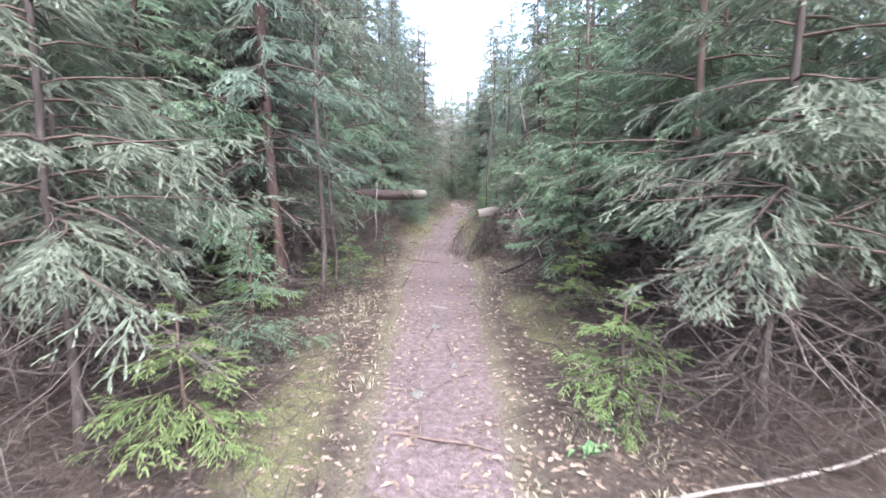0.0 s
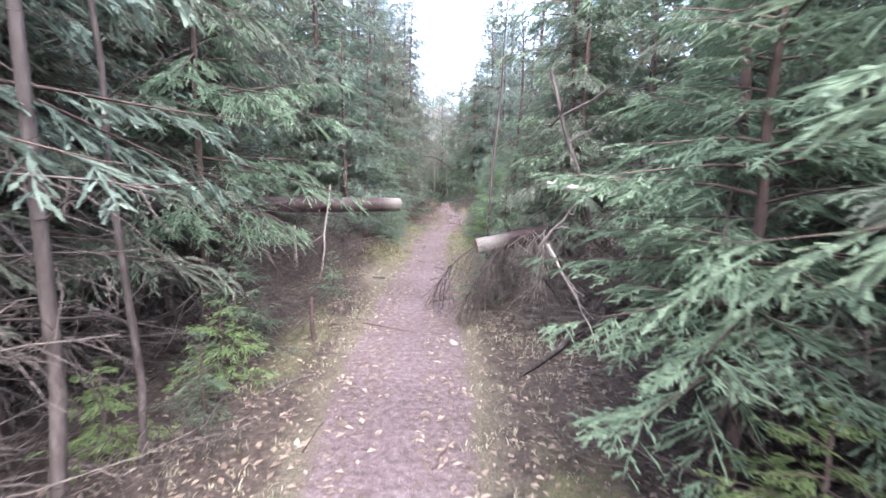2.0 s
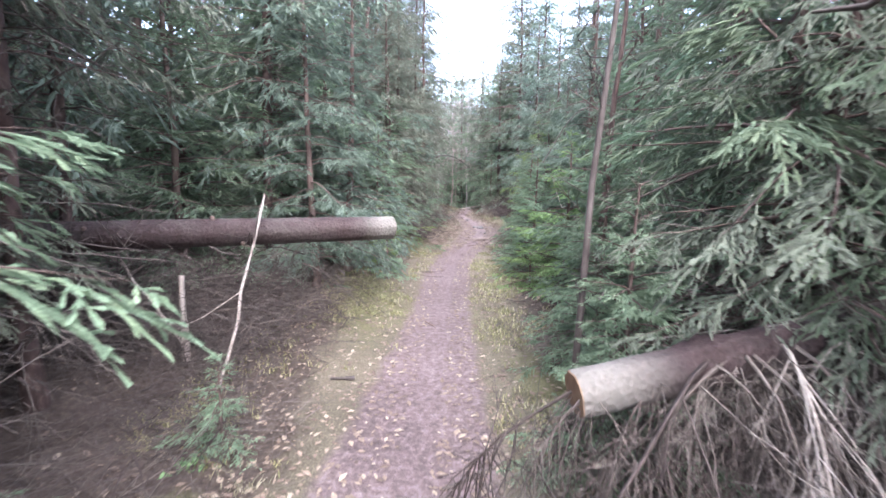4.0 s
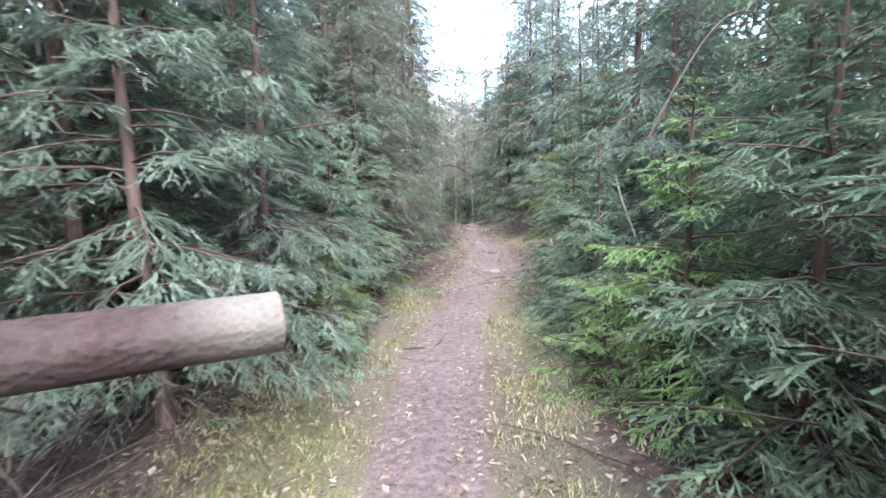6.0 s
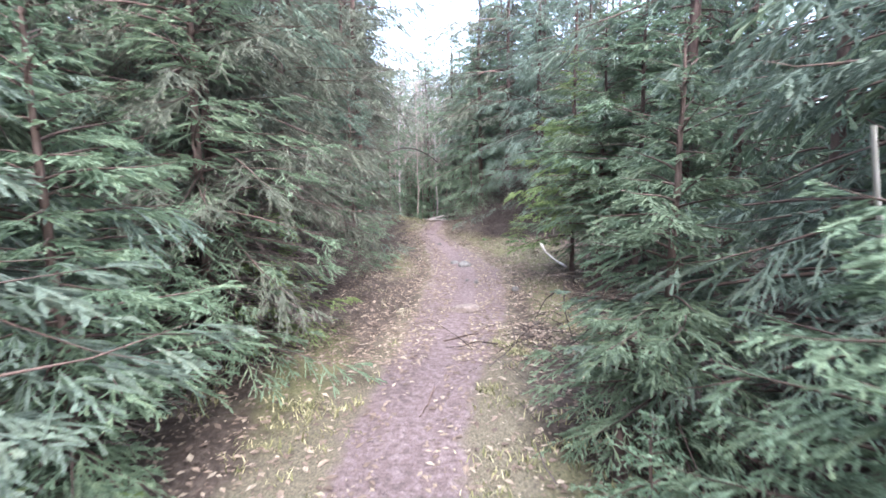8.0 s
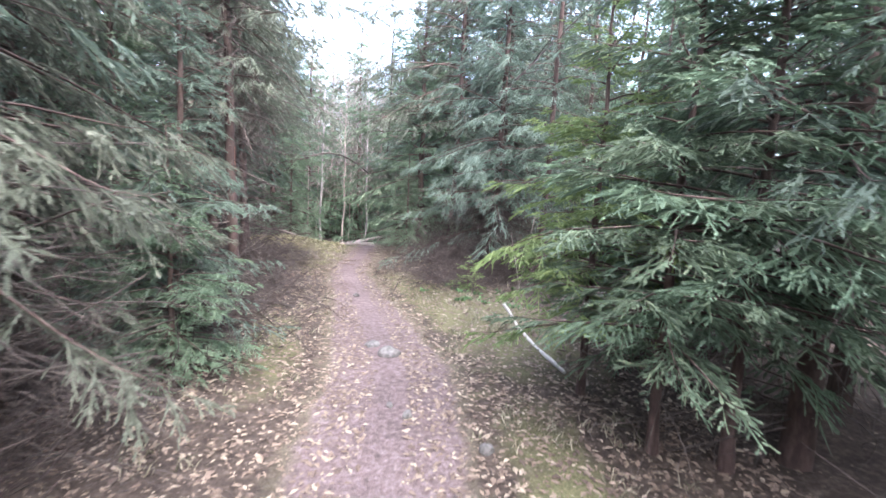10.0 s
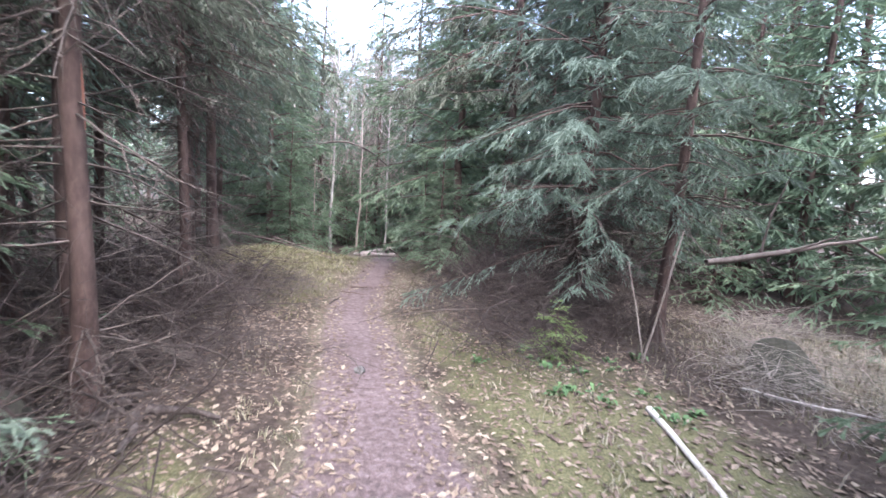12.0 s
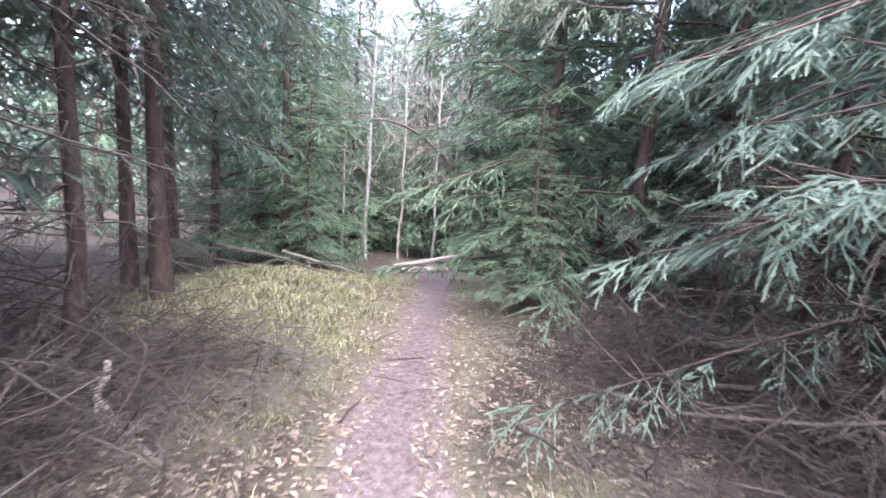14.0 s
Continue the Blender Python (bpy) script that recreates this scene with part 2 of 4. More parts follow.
gx, gy = spread(-3.2, 4.6, 0.09, 900, 1.25), spread(-1.0, 31.0, 0.09, 900, 1.25)
GX, GY = np.meshgrid(gx, gy)
GZ = ground_z(GX, GY)
nx, ny = len(gx), len(gy)
idx = np.arange(nx * ny).reshape(ny, nx)
quads = np.stack([idx[:-1, :-1], idx[:-1, 1:], idx[1:, 1:], idx[1:, :-1]], -1).reshape(-1, 4)
ground = new("ground", mesh_from("ground", np.stack([GX, GY, GZ], -1).reshape(-1, 3), quads, GROUND, True))
D = np.abs(GX - PX(GY)) - half_width(GY)
zones = np.ones((nx * ny, 4), np.float32)
zones[:, 0] = np.clip(0.5 - D / 0.25, 0, 1).ravel()
verge = np.interp(GY, [0, 6, 9, 11, 13, 16, 18, 25, 27, 30], [0.15, 0.15, 0.2, 0.6, 0.6, 0.35, 0.05, 0.15, 0.8, 0.7])
open_slope = 0.9 * np.exp(-((GX - 5.5) / 1.8) ** 2 - ((GY - 22.6) / 2.0) ** 2)
zones[:, 1] = np.clip(np.maximum(0.5 - (D - verge) / 0.5, open_slope), 0, 1).ravel()
bank = np.exp(-((GX + 0.9) / 0.9) ** 2 - ((GY - 27.2) / 2.0) ** 2) + 0.6 * np.exp(-((GX - PX(GY)) / 0.6) ** 2 - ((GY - 11.8) / 1.2) ** 2)
bank = bank + 0.75 * np.exp(-((GX - 2.3) / 0.9) ** 2 - ((GY - 21.4) / 2.2) ** 2) + 0.7 * np.exp(-((D - 0.55) / 0.35) ** 2) * (0.5 + 0.5 * np.sin(GY * 1.3 + 2.0 * GX)) * (GY < 30) * (GY > 0)
zones[:, 2] = np.clip(bank * 1.1, 0, 1).ravel()
attr = ground.data.color_attributes.new("zones", "FLOAT_COLOR", "POINT")
attr.data.foreach_set("color", zones.ravel())
tagged(ground, "leaf-strewn forest ground with a trodden earth path", "ground", kind="structure")

# ---- shapes ----
def part(name, me, parent, label=""):
    ob = new(name, me)
    ob.parent = parent
    if label:
        tagged(ob, label)
    return ob


class Tubes:
    """Many tapered, bent tubes gathered into one mesh."""
    def __init__(self, sides=5):
        self.v, self.f, self.n, self.sides = [], [], 0, sides

    def add(self, pts, radii, sides=None):
        k = sides or self.sides
        pts = np.asarray(pts, float)
        t = np.gradient(pts, axis=0)
        t /= np.linalg.norm(t, axis=1)[:, None] + 1e-9
        ref = np.array([0, 0, 1.0]) if abs(t[0][2]) < 0.8 else np.array([1.0, 0, 0])
        u = np.cross(t, ref)
        u /= np.linalg.norm(u, axis=1)[:, None] + 1e-9
        w = np.cross(t, u)
        a = np.arange(k) * 2 * math.pi / k
        r = np.asarray(radii, float)[:, None, None]
        ring = pts[:, None] + r * (np.cos(a)[None, :, None] * u[:, None] + np.sin(a)[None, :, None] * w[:, None])
        m = len(pts)
        self.v.append(ring.reshape(-1, 3))
        i = np.arange(m - 1)[:, None] * k
        j, j2 = np.arange(k)[None], (np.arange(k)[None] + 1) % k
        self.f.append((np.stack([i + j, i + j2, i + k + j2, i + k + j], -1) + self.n).reshape(-1, 4))
        self.n += m * k

    def mesh(self, name, mat):
        return mesh_from(name, np.concatenate(self.v), np.concatenate(self.f), mat, True)


class Sprays:
    """Needle-bearing shoots, each a ridged, ragged-edged finger."""
    def __init__(self):
        self.rows = []

    def add(self, o, d, length, width):
        one = np.ones((len(o), 1))
        self.rows.append(np.concatenate([o, d, one * np.reshape(length, (-1, 1)), one * np.reshape(width, (-1, 1))], 1))

    def mesh(self, name, mat, rng):
        a = np.concatenate(self.rows)
        o, d, L, W = a[:, :3], a[:, 3:6], a[:, 6], a[:, 7]
        d = d / (np.linalg.norm(d, axis=1)[:, None] + 1e-9)
        s = np.cross(d, [0, 0, 1.0])
        s /= np.linalg.norm(s, axis=1)[:, None] + 1e-9
        u = np.cross(s, d)
        roll = rng.normal(0, 0.7, len(a))[:, None]
        s, u = s * np.cos(roll) + u * np.sin(roll), u * np.cos(roll) - s * np.sin(roll)
        sag = 0.08 + 0.16 * rng.rand(len(a))
        def pt(x, y, z):
            return o + d * (L * x)[:, None] + s * (W * y)[:, None] + u * (W * z)[:, None] - np.array([0, 0, 1.0]) * (L * sag * x * x)[:, None]
        r = lambda lo, hi: lo + (hi - lo) * rng.rand(len(a))
        zero = np.zeros(len(a))
        V = np.stack([pt(zero, zero, zero), pt(r(0.4, 0.5), zero, r(0.1, 0.35)), pt(zero + 1, zero, zero),
                      pt(r(0.3, 0.65), r(0.8, 1.15), r(-0.1, 0.3)), pt(r(0.7, 1.05), r(0.5, 0.85), r(-0.1, 0.3)),
                      pt(r(0.3, 0.65), -r(0.8, 1.15), r(-0.1, 0.3)), pt(r(0.7, 1.05), -r(0.5, 0.85), r(-0.1, 0.3)), pt(r(0.35, 0.8), zero, r(0.6, 1.0))], 1)
        F = np.array([(0, 3, 1), (1, 4, 2), (0, 1, 5), (1, 2, 6), (0, 2, 7)])
        faces = (np.arange(len(a))[:, None, None] * 8 + F[None]).reshape(-1, 3)
        return mesh_from(name, V.reshape(-1, 3), faces, mat)


def spruce(rng, height, bare, radius, whorls, per, mat, bark, thick, dens=1.0, twig=0.016, droop=0.35, dead=12, sparse=1.0, dead_len=0.7, lean=0.0, split=8, most=0.3, forks=4, hang=0.4, deadmat=BROWN_DEAD):
    """One spruce at the origin: trunk, limbs, shoots that fork again, and dead lower branches."""
    root = new("spruce_tree")
    tr = Tubes(8)
    hs = np.linspace(0, 1, 11)
    bend = np.cumsum(rng.normal(0, 0.012 * height, (11, 2)) * 0.25, axis=0)
    bend -= bend[0]
    trunk_pts = np.stack([bend[:, 0] + lean * hs * height, bend[:, 1], hs * height - 0.12], 1)
    rad = thick * (1 - hs) ** 0.75 + 0.006
    rad[0] *= 1.45
    tr.add(trunk_pts, rad)
    on = lambda z: np.array([np.interp(z, trunk_pts[:, 2], trunk_pts[:, k]) for k in (0, 1)] + [z])
    limbs, sp, singles = Tubes(3), Sprays(), []
    dead_twigs = Tubes(3)
    up = np.array([0, 0, 1.0])
    zs = np.linspace(bare, height * 0.985, whorls)
    for z in zs:
        rel = (z - bare) / (height - bare)
        k = max(2, int(round(per * (1 - 0.35 * rel))))
        a0 = rng.rand() * 6.28
        for i in range(k):
            if rng.rand() > sparse:
                continue
            az = a0 + i * 6.283 / k + rng.normal(0, 0.35)
            L = radius * ((1 - rel) ** 0.8 * (0.6 + 0.7 * rng.rand()) + 0.05)
            if rel < 0.12:
                L *= 0.8
            el = 0.12 + 0.75 * rel ** 1.5 + rng.normal(0, 0.13)
            b = on(max(0.12, min(z + rng.normal(0, 0.55 * height / whorls), height * 0.985)))
            h = np.array([math.cos(az), math.sin(az), 0])
            side = np.array([-h[1], h[0], 0])
            s = np.linspace(0, 1, 6 if forks > 1 else 4)
            side_bow, dip = rng.normal(0, 0.16), droop * (0.6 + 0.8 * rng.rand())
            curve = lambda q: b + np.outer(q * L * math.cos(el), h) + np.outer(L * side_bow * q * q, side) + np.outer(L * (q * math.sin(el) - dip * 1.5 * q * q * (1 - 0.6 * q)), up)
            limbs.add(curve(s), (0.006 + 0.006 * L) * (1.05 - s))
            m = max(5, int(2 * dens * (4 + 9 * L)))
            q = np.clip(np.linspace(0.10, 1.0, m) + rng.normal(0, 0.03, m), 0.05, 1)
            o = curve(q)
            tan = curve(np.clip(q + 0.03, 0, 1.05)) - curve(q - 0.03)
            tan /= np.linalg.norm(tan, axis=1)[:, None]
            sg = np.where((np.arange(m) % 2 == 0) ^ (rng.rand(m) < 0.2), 1.0, -1.0)[:, None]
            ang = 0.9 + rng.normal(0, 0.25, (m, 1)) - 0.5 * q[:, None] ** 4
            dr = tan * np.cos(ang) + side[None] * sg * np.sin(ang) - up * (hang * rng.rand(m, 1) + 0.05)
            dr /= np.linalg.norm(dr, axis=1)[:, None]
            ln = np.clip(L * (0.48 * (1 - q) ** 0.8 + 0.13), 0.06, most) * (0.5 + 0.8 * rng.rand(m))
            sp.add(o, dr, ln, twig * 0.7)
            for j, f in enumerate((0.2, 0.42, 0.62, 0.82)[:forks]):
                for sgn in (1, -1):
                    g = ln > 0.07 + 0.04 * j
                    if not g.any():
                        continue
                    n = int(g.sum())
                    ff = f + rng.normal(0, 0.07, n)
                    oo = o[g] + dr[g] * (ln[g] * ff)[:, None] - up * (ln[g] * 0.14 * ff * ff)[:, None]
                    sd = np.cross(dr[g], up)
                    d3 = dr[g] * 0.75 + sd * sgn * (0.45 + 0.3 * rng.rand(n, 1)) - up * (0.3 * hang * rng.rand(n, 1)) + rng.normal(0, 0.17, (n, 3))
                    sp.add(oo, d3, np.maximum(0.04, ln[g] * (0.55 - 0.36 * f) * (0.65 + 0.7 * rng.rand(n))), twig * 0.78 * (0.8 + 0.4 * rng.rand(n)))
    for i in range(dead):
        dd = dead_twigs
        if i < split:
            dd = Tubes(3)
            singles.append(dd)
        z = 0.2 + rng.rand() * max(0.5, bare * 1.15 + 0.2)
        az = rng.rand() * 6.283
        b = on(min(z, height * 0.8))
        L = dead_len * (0.35 + 0.8 * rng.rand())
        dv = np.array([math.cos(az), math.sin(az), rng.normal(-0.12, 0.2)])
        pts = [b]
        for j in range(5):
            dv = dv + rng.normal(0, 0.13, 3) + np.array([0, 0, -0.03])
            pts.append(pts[-1] + dv / np.linalg.norm(dv) * L / 5)
        pts = np.array(pts)
        dd.add(pts, np.linspace(0.008, 0.0025, 6) * (0.7 + 0.5 * L))
        for j in range(int(3 + 7 * L)):
            p = pts[rng.randint(1, 5)] + (pts[1] - pts[0]) * rng.rand()
            e = dv / np.linalg.norm(dv) * 0.5 + rng.normal(0, 0.55, 3) + np.array([0, 0, -0.3])
            l2 = 0.10 + 0.28 * rng.rand() * L
            dd.add([p, p + e * l2 * 0.5 + rng.normal(0, 0.02, 3), p + e * l2 + rng.normal(0, 0.04, 3)], [0.0035, 0.0025, 0.0012])
    part("trunk", tr.mesh("trunk", bark), root, "flaky brown bark")
    tagged(part("branchwork", limbs.mesh("branchwork", BARK), root), kind="stuff")
    tagged(part("crown", sp.mesh("crown", mat, rng), root, "green needle sprays"), kind="stuff")
    for t in singles:
        part("dead_branch", t.mesh("dead_branch", deadmat), root, "bare dry dead branch")
    if dead > split:
        tagged(part("deadwood", dead_twigs.mesh("deadwood", deadmat), root), kind="stuff")
    return root


def bare_tree(rng, height, thick, mat, n=26, lean=0.0, spreadf=0.28):
    """A leafless broad-leaved tree or shrub."""
    root = new("bare_tree")
    tr, br = Tubes(7), Tubes(3)
    hs = np.linspace(0, 1, 9)
    bend = np.cumsum(rng.normal(0, 0.02 * height, (9, 2)) * 0.3, axis=0)
    bend -= bend[0]
    pts = np.stack([bend[:, 0] + lean * hs * height, bend[:, 1], hs * height - 0.1], 1)
    tr.add(pts, thick * (1 - hs) ** 0.8 + 0.004)
    for i in range(n):
        q = 0.2 + 0.78 * rng.rand()
        b = np.array([np.interp(q, hs, pts[:, k]) for k in range(3)])
        az = rng.rand() * 6.283
        L = height * spreadf * (1.15 - q) * (0.6 + 0.8 * rng.rand())
        dv = np.array([math.cos(az), math.sin(az), 0.7 + 0.6 * rng.rand()])
        p = [b]
        for j in range(5):
            dv = dv + rng.normal(0, 0.18, 3)
            p.append(p[-1] + dv / np.linalg.norm(dv) * L / 5)
        p = np.array(p)
        br.add(p, np.linspace(thick * 0.28, 0.003, 6))
        for j in range(9):
            c = p[rng.randint(1, 6)]
            e = dv / np.linalg.norm(dv) * 0.8 + rng.normal(0, 0.6, 3)
            l2 = L * (0.15 + 0.3 * rng.rand())
            br.add([c, c + e * l2 * 0.5 + rng.normal(0, 0.03, 3), c + e * l2], [thick * 0.09 + 0.002, 0.003, 0.0015])
    part("trunk", tr.mesh("trunk", mat), root)
    tagged(part("branchwork", br.mesh("branchwork", mat), root), kind="stuff")
    return root


def brush(rng, n, rx, ry, rz, mat, thick=0.005):
    """A tangle of fallen dead twigs."""
    t = Tubes(3)
    for i in range(n):
        p = np.array([rng.normal(0, 0.45) * rx, rng.normal(0, 0.45) * ry, abs(rng.normal(0, 0.5)) * rz])
        az = rng.rand() * 6.283
        dv = np.array([math.cos(az), math.sin(az), rng.normal(0.1, 0.45)])
        L = 0.25 + 0.75 * rng.rand() ** 2
        pts = [p]
        for j in range(3):
            dv = dv / np.linalg.norm(dv) + rng.normal(0, 0.22, 3) + np.array([0, 0, -0.08])
            q = pts[-1] + dv / np.linalg.norm(dv) * L / 3
            q[2] = max(q[2], -0.03)
            pts.append(q)
        r = thick * (0.45 + rng.rand() ** 3 * 1.3)
        t.add(pts, np.linspace(r, r * 0.3, 4))
    return t.mesh("dead_brush", mat)


RNG = np.random.RandomState(7)
PROTO = {}
def proto(key, label, category, group, ob):
    PROTO[key] = tagged(ob, label, category, group)


YS, MS, TS = "young spruces along the path", "medium spruces along the path", "thin spruces along the path"
proto("A", "young dense green spruce with branches to the ground", "spruce tree", YS, spruce(RNG, 2.5, 0.18, 0.85, 20, 5, NEEDLES, BARK, 0.028, 0.72, 0.0125, most=0.26))
proto("A2", "small fresh green spruce with yellowish branch tips", "spruce tree", YS, spruce(RNG, 1.9, 0.15, 0.8, 14, 5, NEEDLES_FRESH, BARK, 0.024, 0.72, 0.012, most=0.26))
proto("B", "medium green spruce with drooping layered branches", "spruce tree", MS, spruce(RNG, 4.2, 0.3, 1.15, 25, 5, NEEDLES, BARK, 0.045, 0.46, 0.0142, dead=18))
proto("B2", "medium blue-green spruce with long drooping branches", "spruce tree", MS, spruce(RNG, 4.8, 0.4, 1.25, 25, 5, NEEDLES_BLUE, BARK, 0.05, 0.46, 0.0148, dead=24, droop=0.5, hang=0.7))
proto("C", "green spruce with a clean slim lower trunk", "spruce tree", MS, spruce(RNG, 4.0, 0.95, 1.15, 20, 5, NEEDLES, BARK_RED, 0.035, 0.58, 0.0135, dead=8))
proto("C2", "bright green spruce with yellowish tips and a slim trunk", "spruce tree", MS, spruce(RNG, 3.6, 0.85, 1.15, 19, 5, NEEDLES_FRESH, BARK_RED, 0.032, 0.58, 0.0135, dead=6))
proto("D", "thin light-starved spruce with dull drooping sprays", "spruce tree", TS, spruce(RNG, 4.2, 1.15, 1.15, 20, 4, NEEDLES_DULL, BARK_DARK, 0.026, 0.66, 0.012, dead=60, sparse=0.9, dead_len=0.85, droop=0.45, hang=0.8))
proto("D2", "thin leaning spruce with green sprays and dead twigs", "spruce tree", TS, spruce(RNG, 5.0, 1.1, 1.2, 24, 4, NEEDLES, BARK, 0.032, 0.64, 0.012, dead=60, sparse=0.9, dead_len=0.9, lean=0.03, droop=0.42, hang=0.7))
proto("E", "knee-high green spruce sapling", "spruce sapling", "spruce saplings beside the path", spruce(RNG, 0.95, 0.1, 0.5, 9, 4, NEEDLES, BARK, 0.014, 0.8, 0.012, dead=0, most=0.2))
proto("E2", "knee-high bright green spruce sapling", "spruce sapling", "spruce saplings beside the path", spruce(RNG, 1.1, 0.25, 0.6, 8, 4, NEEDLES_FRESH, BARK, 0.013, 0.8, 0.013, dead=3, dead_len=0.3, most=0.22))
proto("F", "large dark spruce with drooping branches and dead lower twigs", "spruce tree", "large spruces", spruce(RNG, 9.0, 0.9, 1.8, 34, 5, NEEDLES_BLUE, BARK_RED, 0.075, 0.45, 0.018, dead=80, droop=0.5, dead_len=1.2, most=0.36, hang=0.8))
proto("F2", "large spruce with a brown mass of dead lower branches", "spruce tree", "large spruces", spruce(RNG, 7.5, 1.15, 1.9, 27, 5, NEEDLES_BLUE, BARK_RED, 0.075, 0.5, 0.0135, dead=300, droop=0.45, dead_len=1.05, most=0.36, split=14, hang=0.8))
TF, FF = "tall forest spruces", "forest spruces behind"
proto("G", "tall spruce with a bare reddish-brown lower trunk", "spruce tree", TF, spruce(RNG, 13.0, 2.6, 1.9, 36, 6, NEEDLES_BLUE, BARK_RED, 0.07, 0.27, 0.036, dead=40, dead_len=1.2, split=5, most=0.5, droop=0.5, forks=1, hang=0.9))
proto("G2", "tall slim spruce with a dark bare lower trunk", "spruce tree", TF, spruce(RNG, 11.0, 1.6, 1.5, 32, 5, NEEDLES, BARK, 0.055, 0.25, 0.034, dead=40, dead_len=1.0, split=5, most=0.5, droop=0.5, forks=1, hang=0.9))
proto("H", "tall forest spruce with dense green branches", "spruce tree", FF, spruce(RNG, 9.0, 0.5, 1.6, 36, 5, NEEDLES, BARK, 0.055, 0.25, 0.034, dead=12, dead_len=0.9, split=0, most=0.5, droop=0.45, forks=1, hang=0.8))
proto("H2", "tall forest spruce with greyish green branches", "spruce tree", FF, spruce(RNG, 9.5, 0.8, 1.6, 36, 5, NEEDLES_DULL, BARK_DARK, 0.055, 0.25, 0.034, dead=26, dead_len=1.1, split=0, most=0.5, droop=0.45, forks=1, hang=0.9))
proto("J", "young bushy spruce in the distance", "spruce tree", FF, spruce(RNG, 3.0, 0.15, 1.1, 16, 5, NEEDLES, BARK, 0.03, 0.3, 0.032, dead=0, split=0, forks=1))
proto("N", "spruce with a bare flaky reddish trunk and drooping sprays", "spruce tree", TF, spruce(RNG, 8.5, 1.7, 1.5, 25, 5, NEEDLES_BLUE, BARK_RED, 0.06, 0.42, 0.0145, dead=60, dead_len=1.0, droop=0.5, hang=0.8))
proto("F3", "large dull spruce with brown dead lower branches", "spruce tree", "large spruces", spruce(RNG, 7.5, 1.5, 1.9, 25, 5, NEEDLES_DULL, BARK_RED, 0.07, 0.46, 0.016, dead=190, droop=0.5, dead_len=1.3, most=0.34, split=14, hang=0.9))
proto("M", "tall slim spruce with bare dark trunk and fine dead branches", "spruce tree", TF, spruce(RNG, 9.5, 2.7, 1.5, 24, 5, NEEDLES_DULL, BARK_RED, 0.055, 0.42, 0.0155, dead=90, dead_len=1.0, droop=0.5, hang=0.9))
proto("Q", "tall old spruce whose drooping crown hangs over the path", "spruce tree", TF, spruce(RNG, 10.5, 2.9, 2.5, 26, 5, NEEDLES_DULL, BARK_RED, 0.07, 0.4, 0.017, sparse=0.95, dead=10, droop=0.5, dead_len=0.8, most=0.4, split=8, hang=1.0))
proto("P2", "slim dead spruce with flaking reddish-brown bark", "dead tree", "dead poles", bare_tree(RNG, 5.5, 0.036, BARK_RED, 16, spreadf=0.12))
proto("K", "bare leafless young birch with pale thin trunk", "bare tree", "bare trees", bare_tree(RNG, 8.0, 0.04, BIRCH, 34))
proto("K2", "bare leafless grey shrub", "bare tree", "bare trees", bare_tree(RNG, 4.0, 0.02, DEADWOOD, 26, spreadf=0.35))
proto("P", "slim dark bare dead tree pole", "dead tree", "dead poles", bare_tree(RNG, 5.0, 0.022, BARK_DARK, 9, spreadf=0.08))
USED = set()
SPOTS = []


HULL = {}


def walk_line(y):
    """The middle of the strip that stays clear of branches."""
    return np.interp(y, [0, 3, 8, 12, 15, 17, 19, 22, 26], [0.0, 0.12, 0.1, 0.33, 0.45, 0.7, 0.74, 0.62, 0.6])


def in_the_way(key, x, y, s, turn):
    """How much of a tree would hang into the walking strip."""
    if key not in HULL:
        v = []
        for o in PROTO[key].children:
            if o.name.startswith(("crown", "dead", "branch")):
                a = np.empty(len(o.data.vertices) * 3, np.float32)
                o.data.vertices.foreach_get("co", a)
                v.append(a.reshape(-1, 3)[::2])
        v = np.concatenate(v) if v else np.zeros((1, 3))
        HULL[key] = v[v[:, 2] < 4.5]
    v = HULL[key] * s
    c, d = math.cos(radians(turn)), math.sin(radians(turn))
    wx, wy = v[:, 0] * c - v[:, 1] * d + x, v[:, 0] * d + v[:, 1] * c + y
    wz = v[:, 2] + gz(x, y)
    return int(((np.abs(wx - walk_line(wy)) < 0.46) & (wz > 0.55) & (wz < 2.5) & (wy > -0.6) & (wy < 23.6)).sum())


def plant(key, x, y, s=1.0, turn=None, label=""):
    turn = RNG.rand() * 360 if turn is None else turn
    if abs(x - path_x(y)) < 3.2 and y < 27:
        best = None
        for push in (0.0, 0.12, 0.25):
            px = x + push * (1 if x > path_x(y) else -1)
            for k in range(10):
                c = in_the_way(key, px, y, s, turn + 36 * k)
                if best is None or c < best[0]:
                    best = (c, px, turn + 36 * k)
                if c == 0:
                    break
            if best[0] == 0:
                break
        x, turn = best[1], best[2]
    m = pose(x, y, gz(x, y) - 0.02, 0, 0, turn) @ Matrix.Diagonal((s, s, s, 1))
    SPOTS.append((x, y))
    if key not in USED:
        USED.add(key)
        ob = PROTO[key]
        ob.matrix_basis = m
    else:
        ob = copy_thing(PROTO[key], m @ Matrix.Diagonal((*(1 / v for v in PROTO[key].scale), 1)))
    if label:
        tagged(ob, label)
    return ob


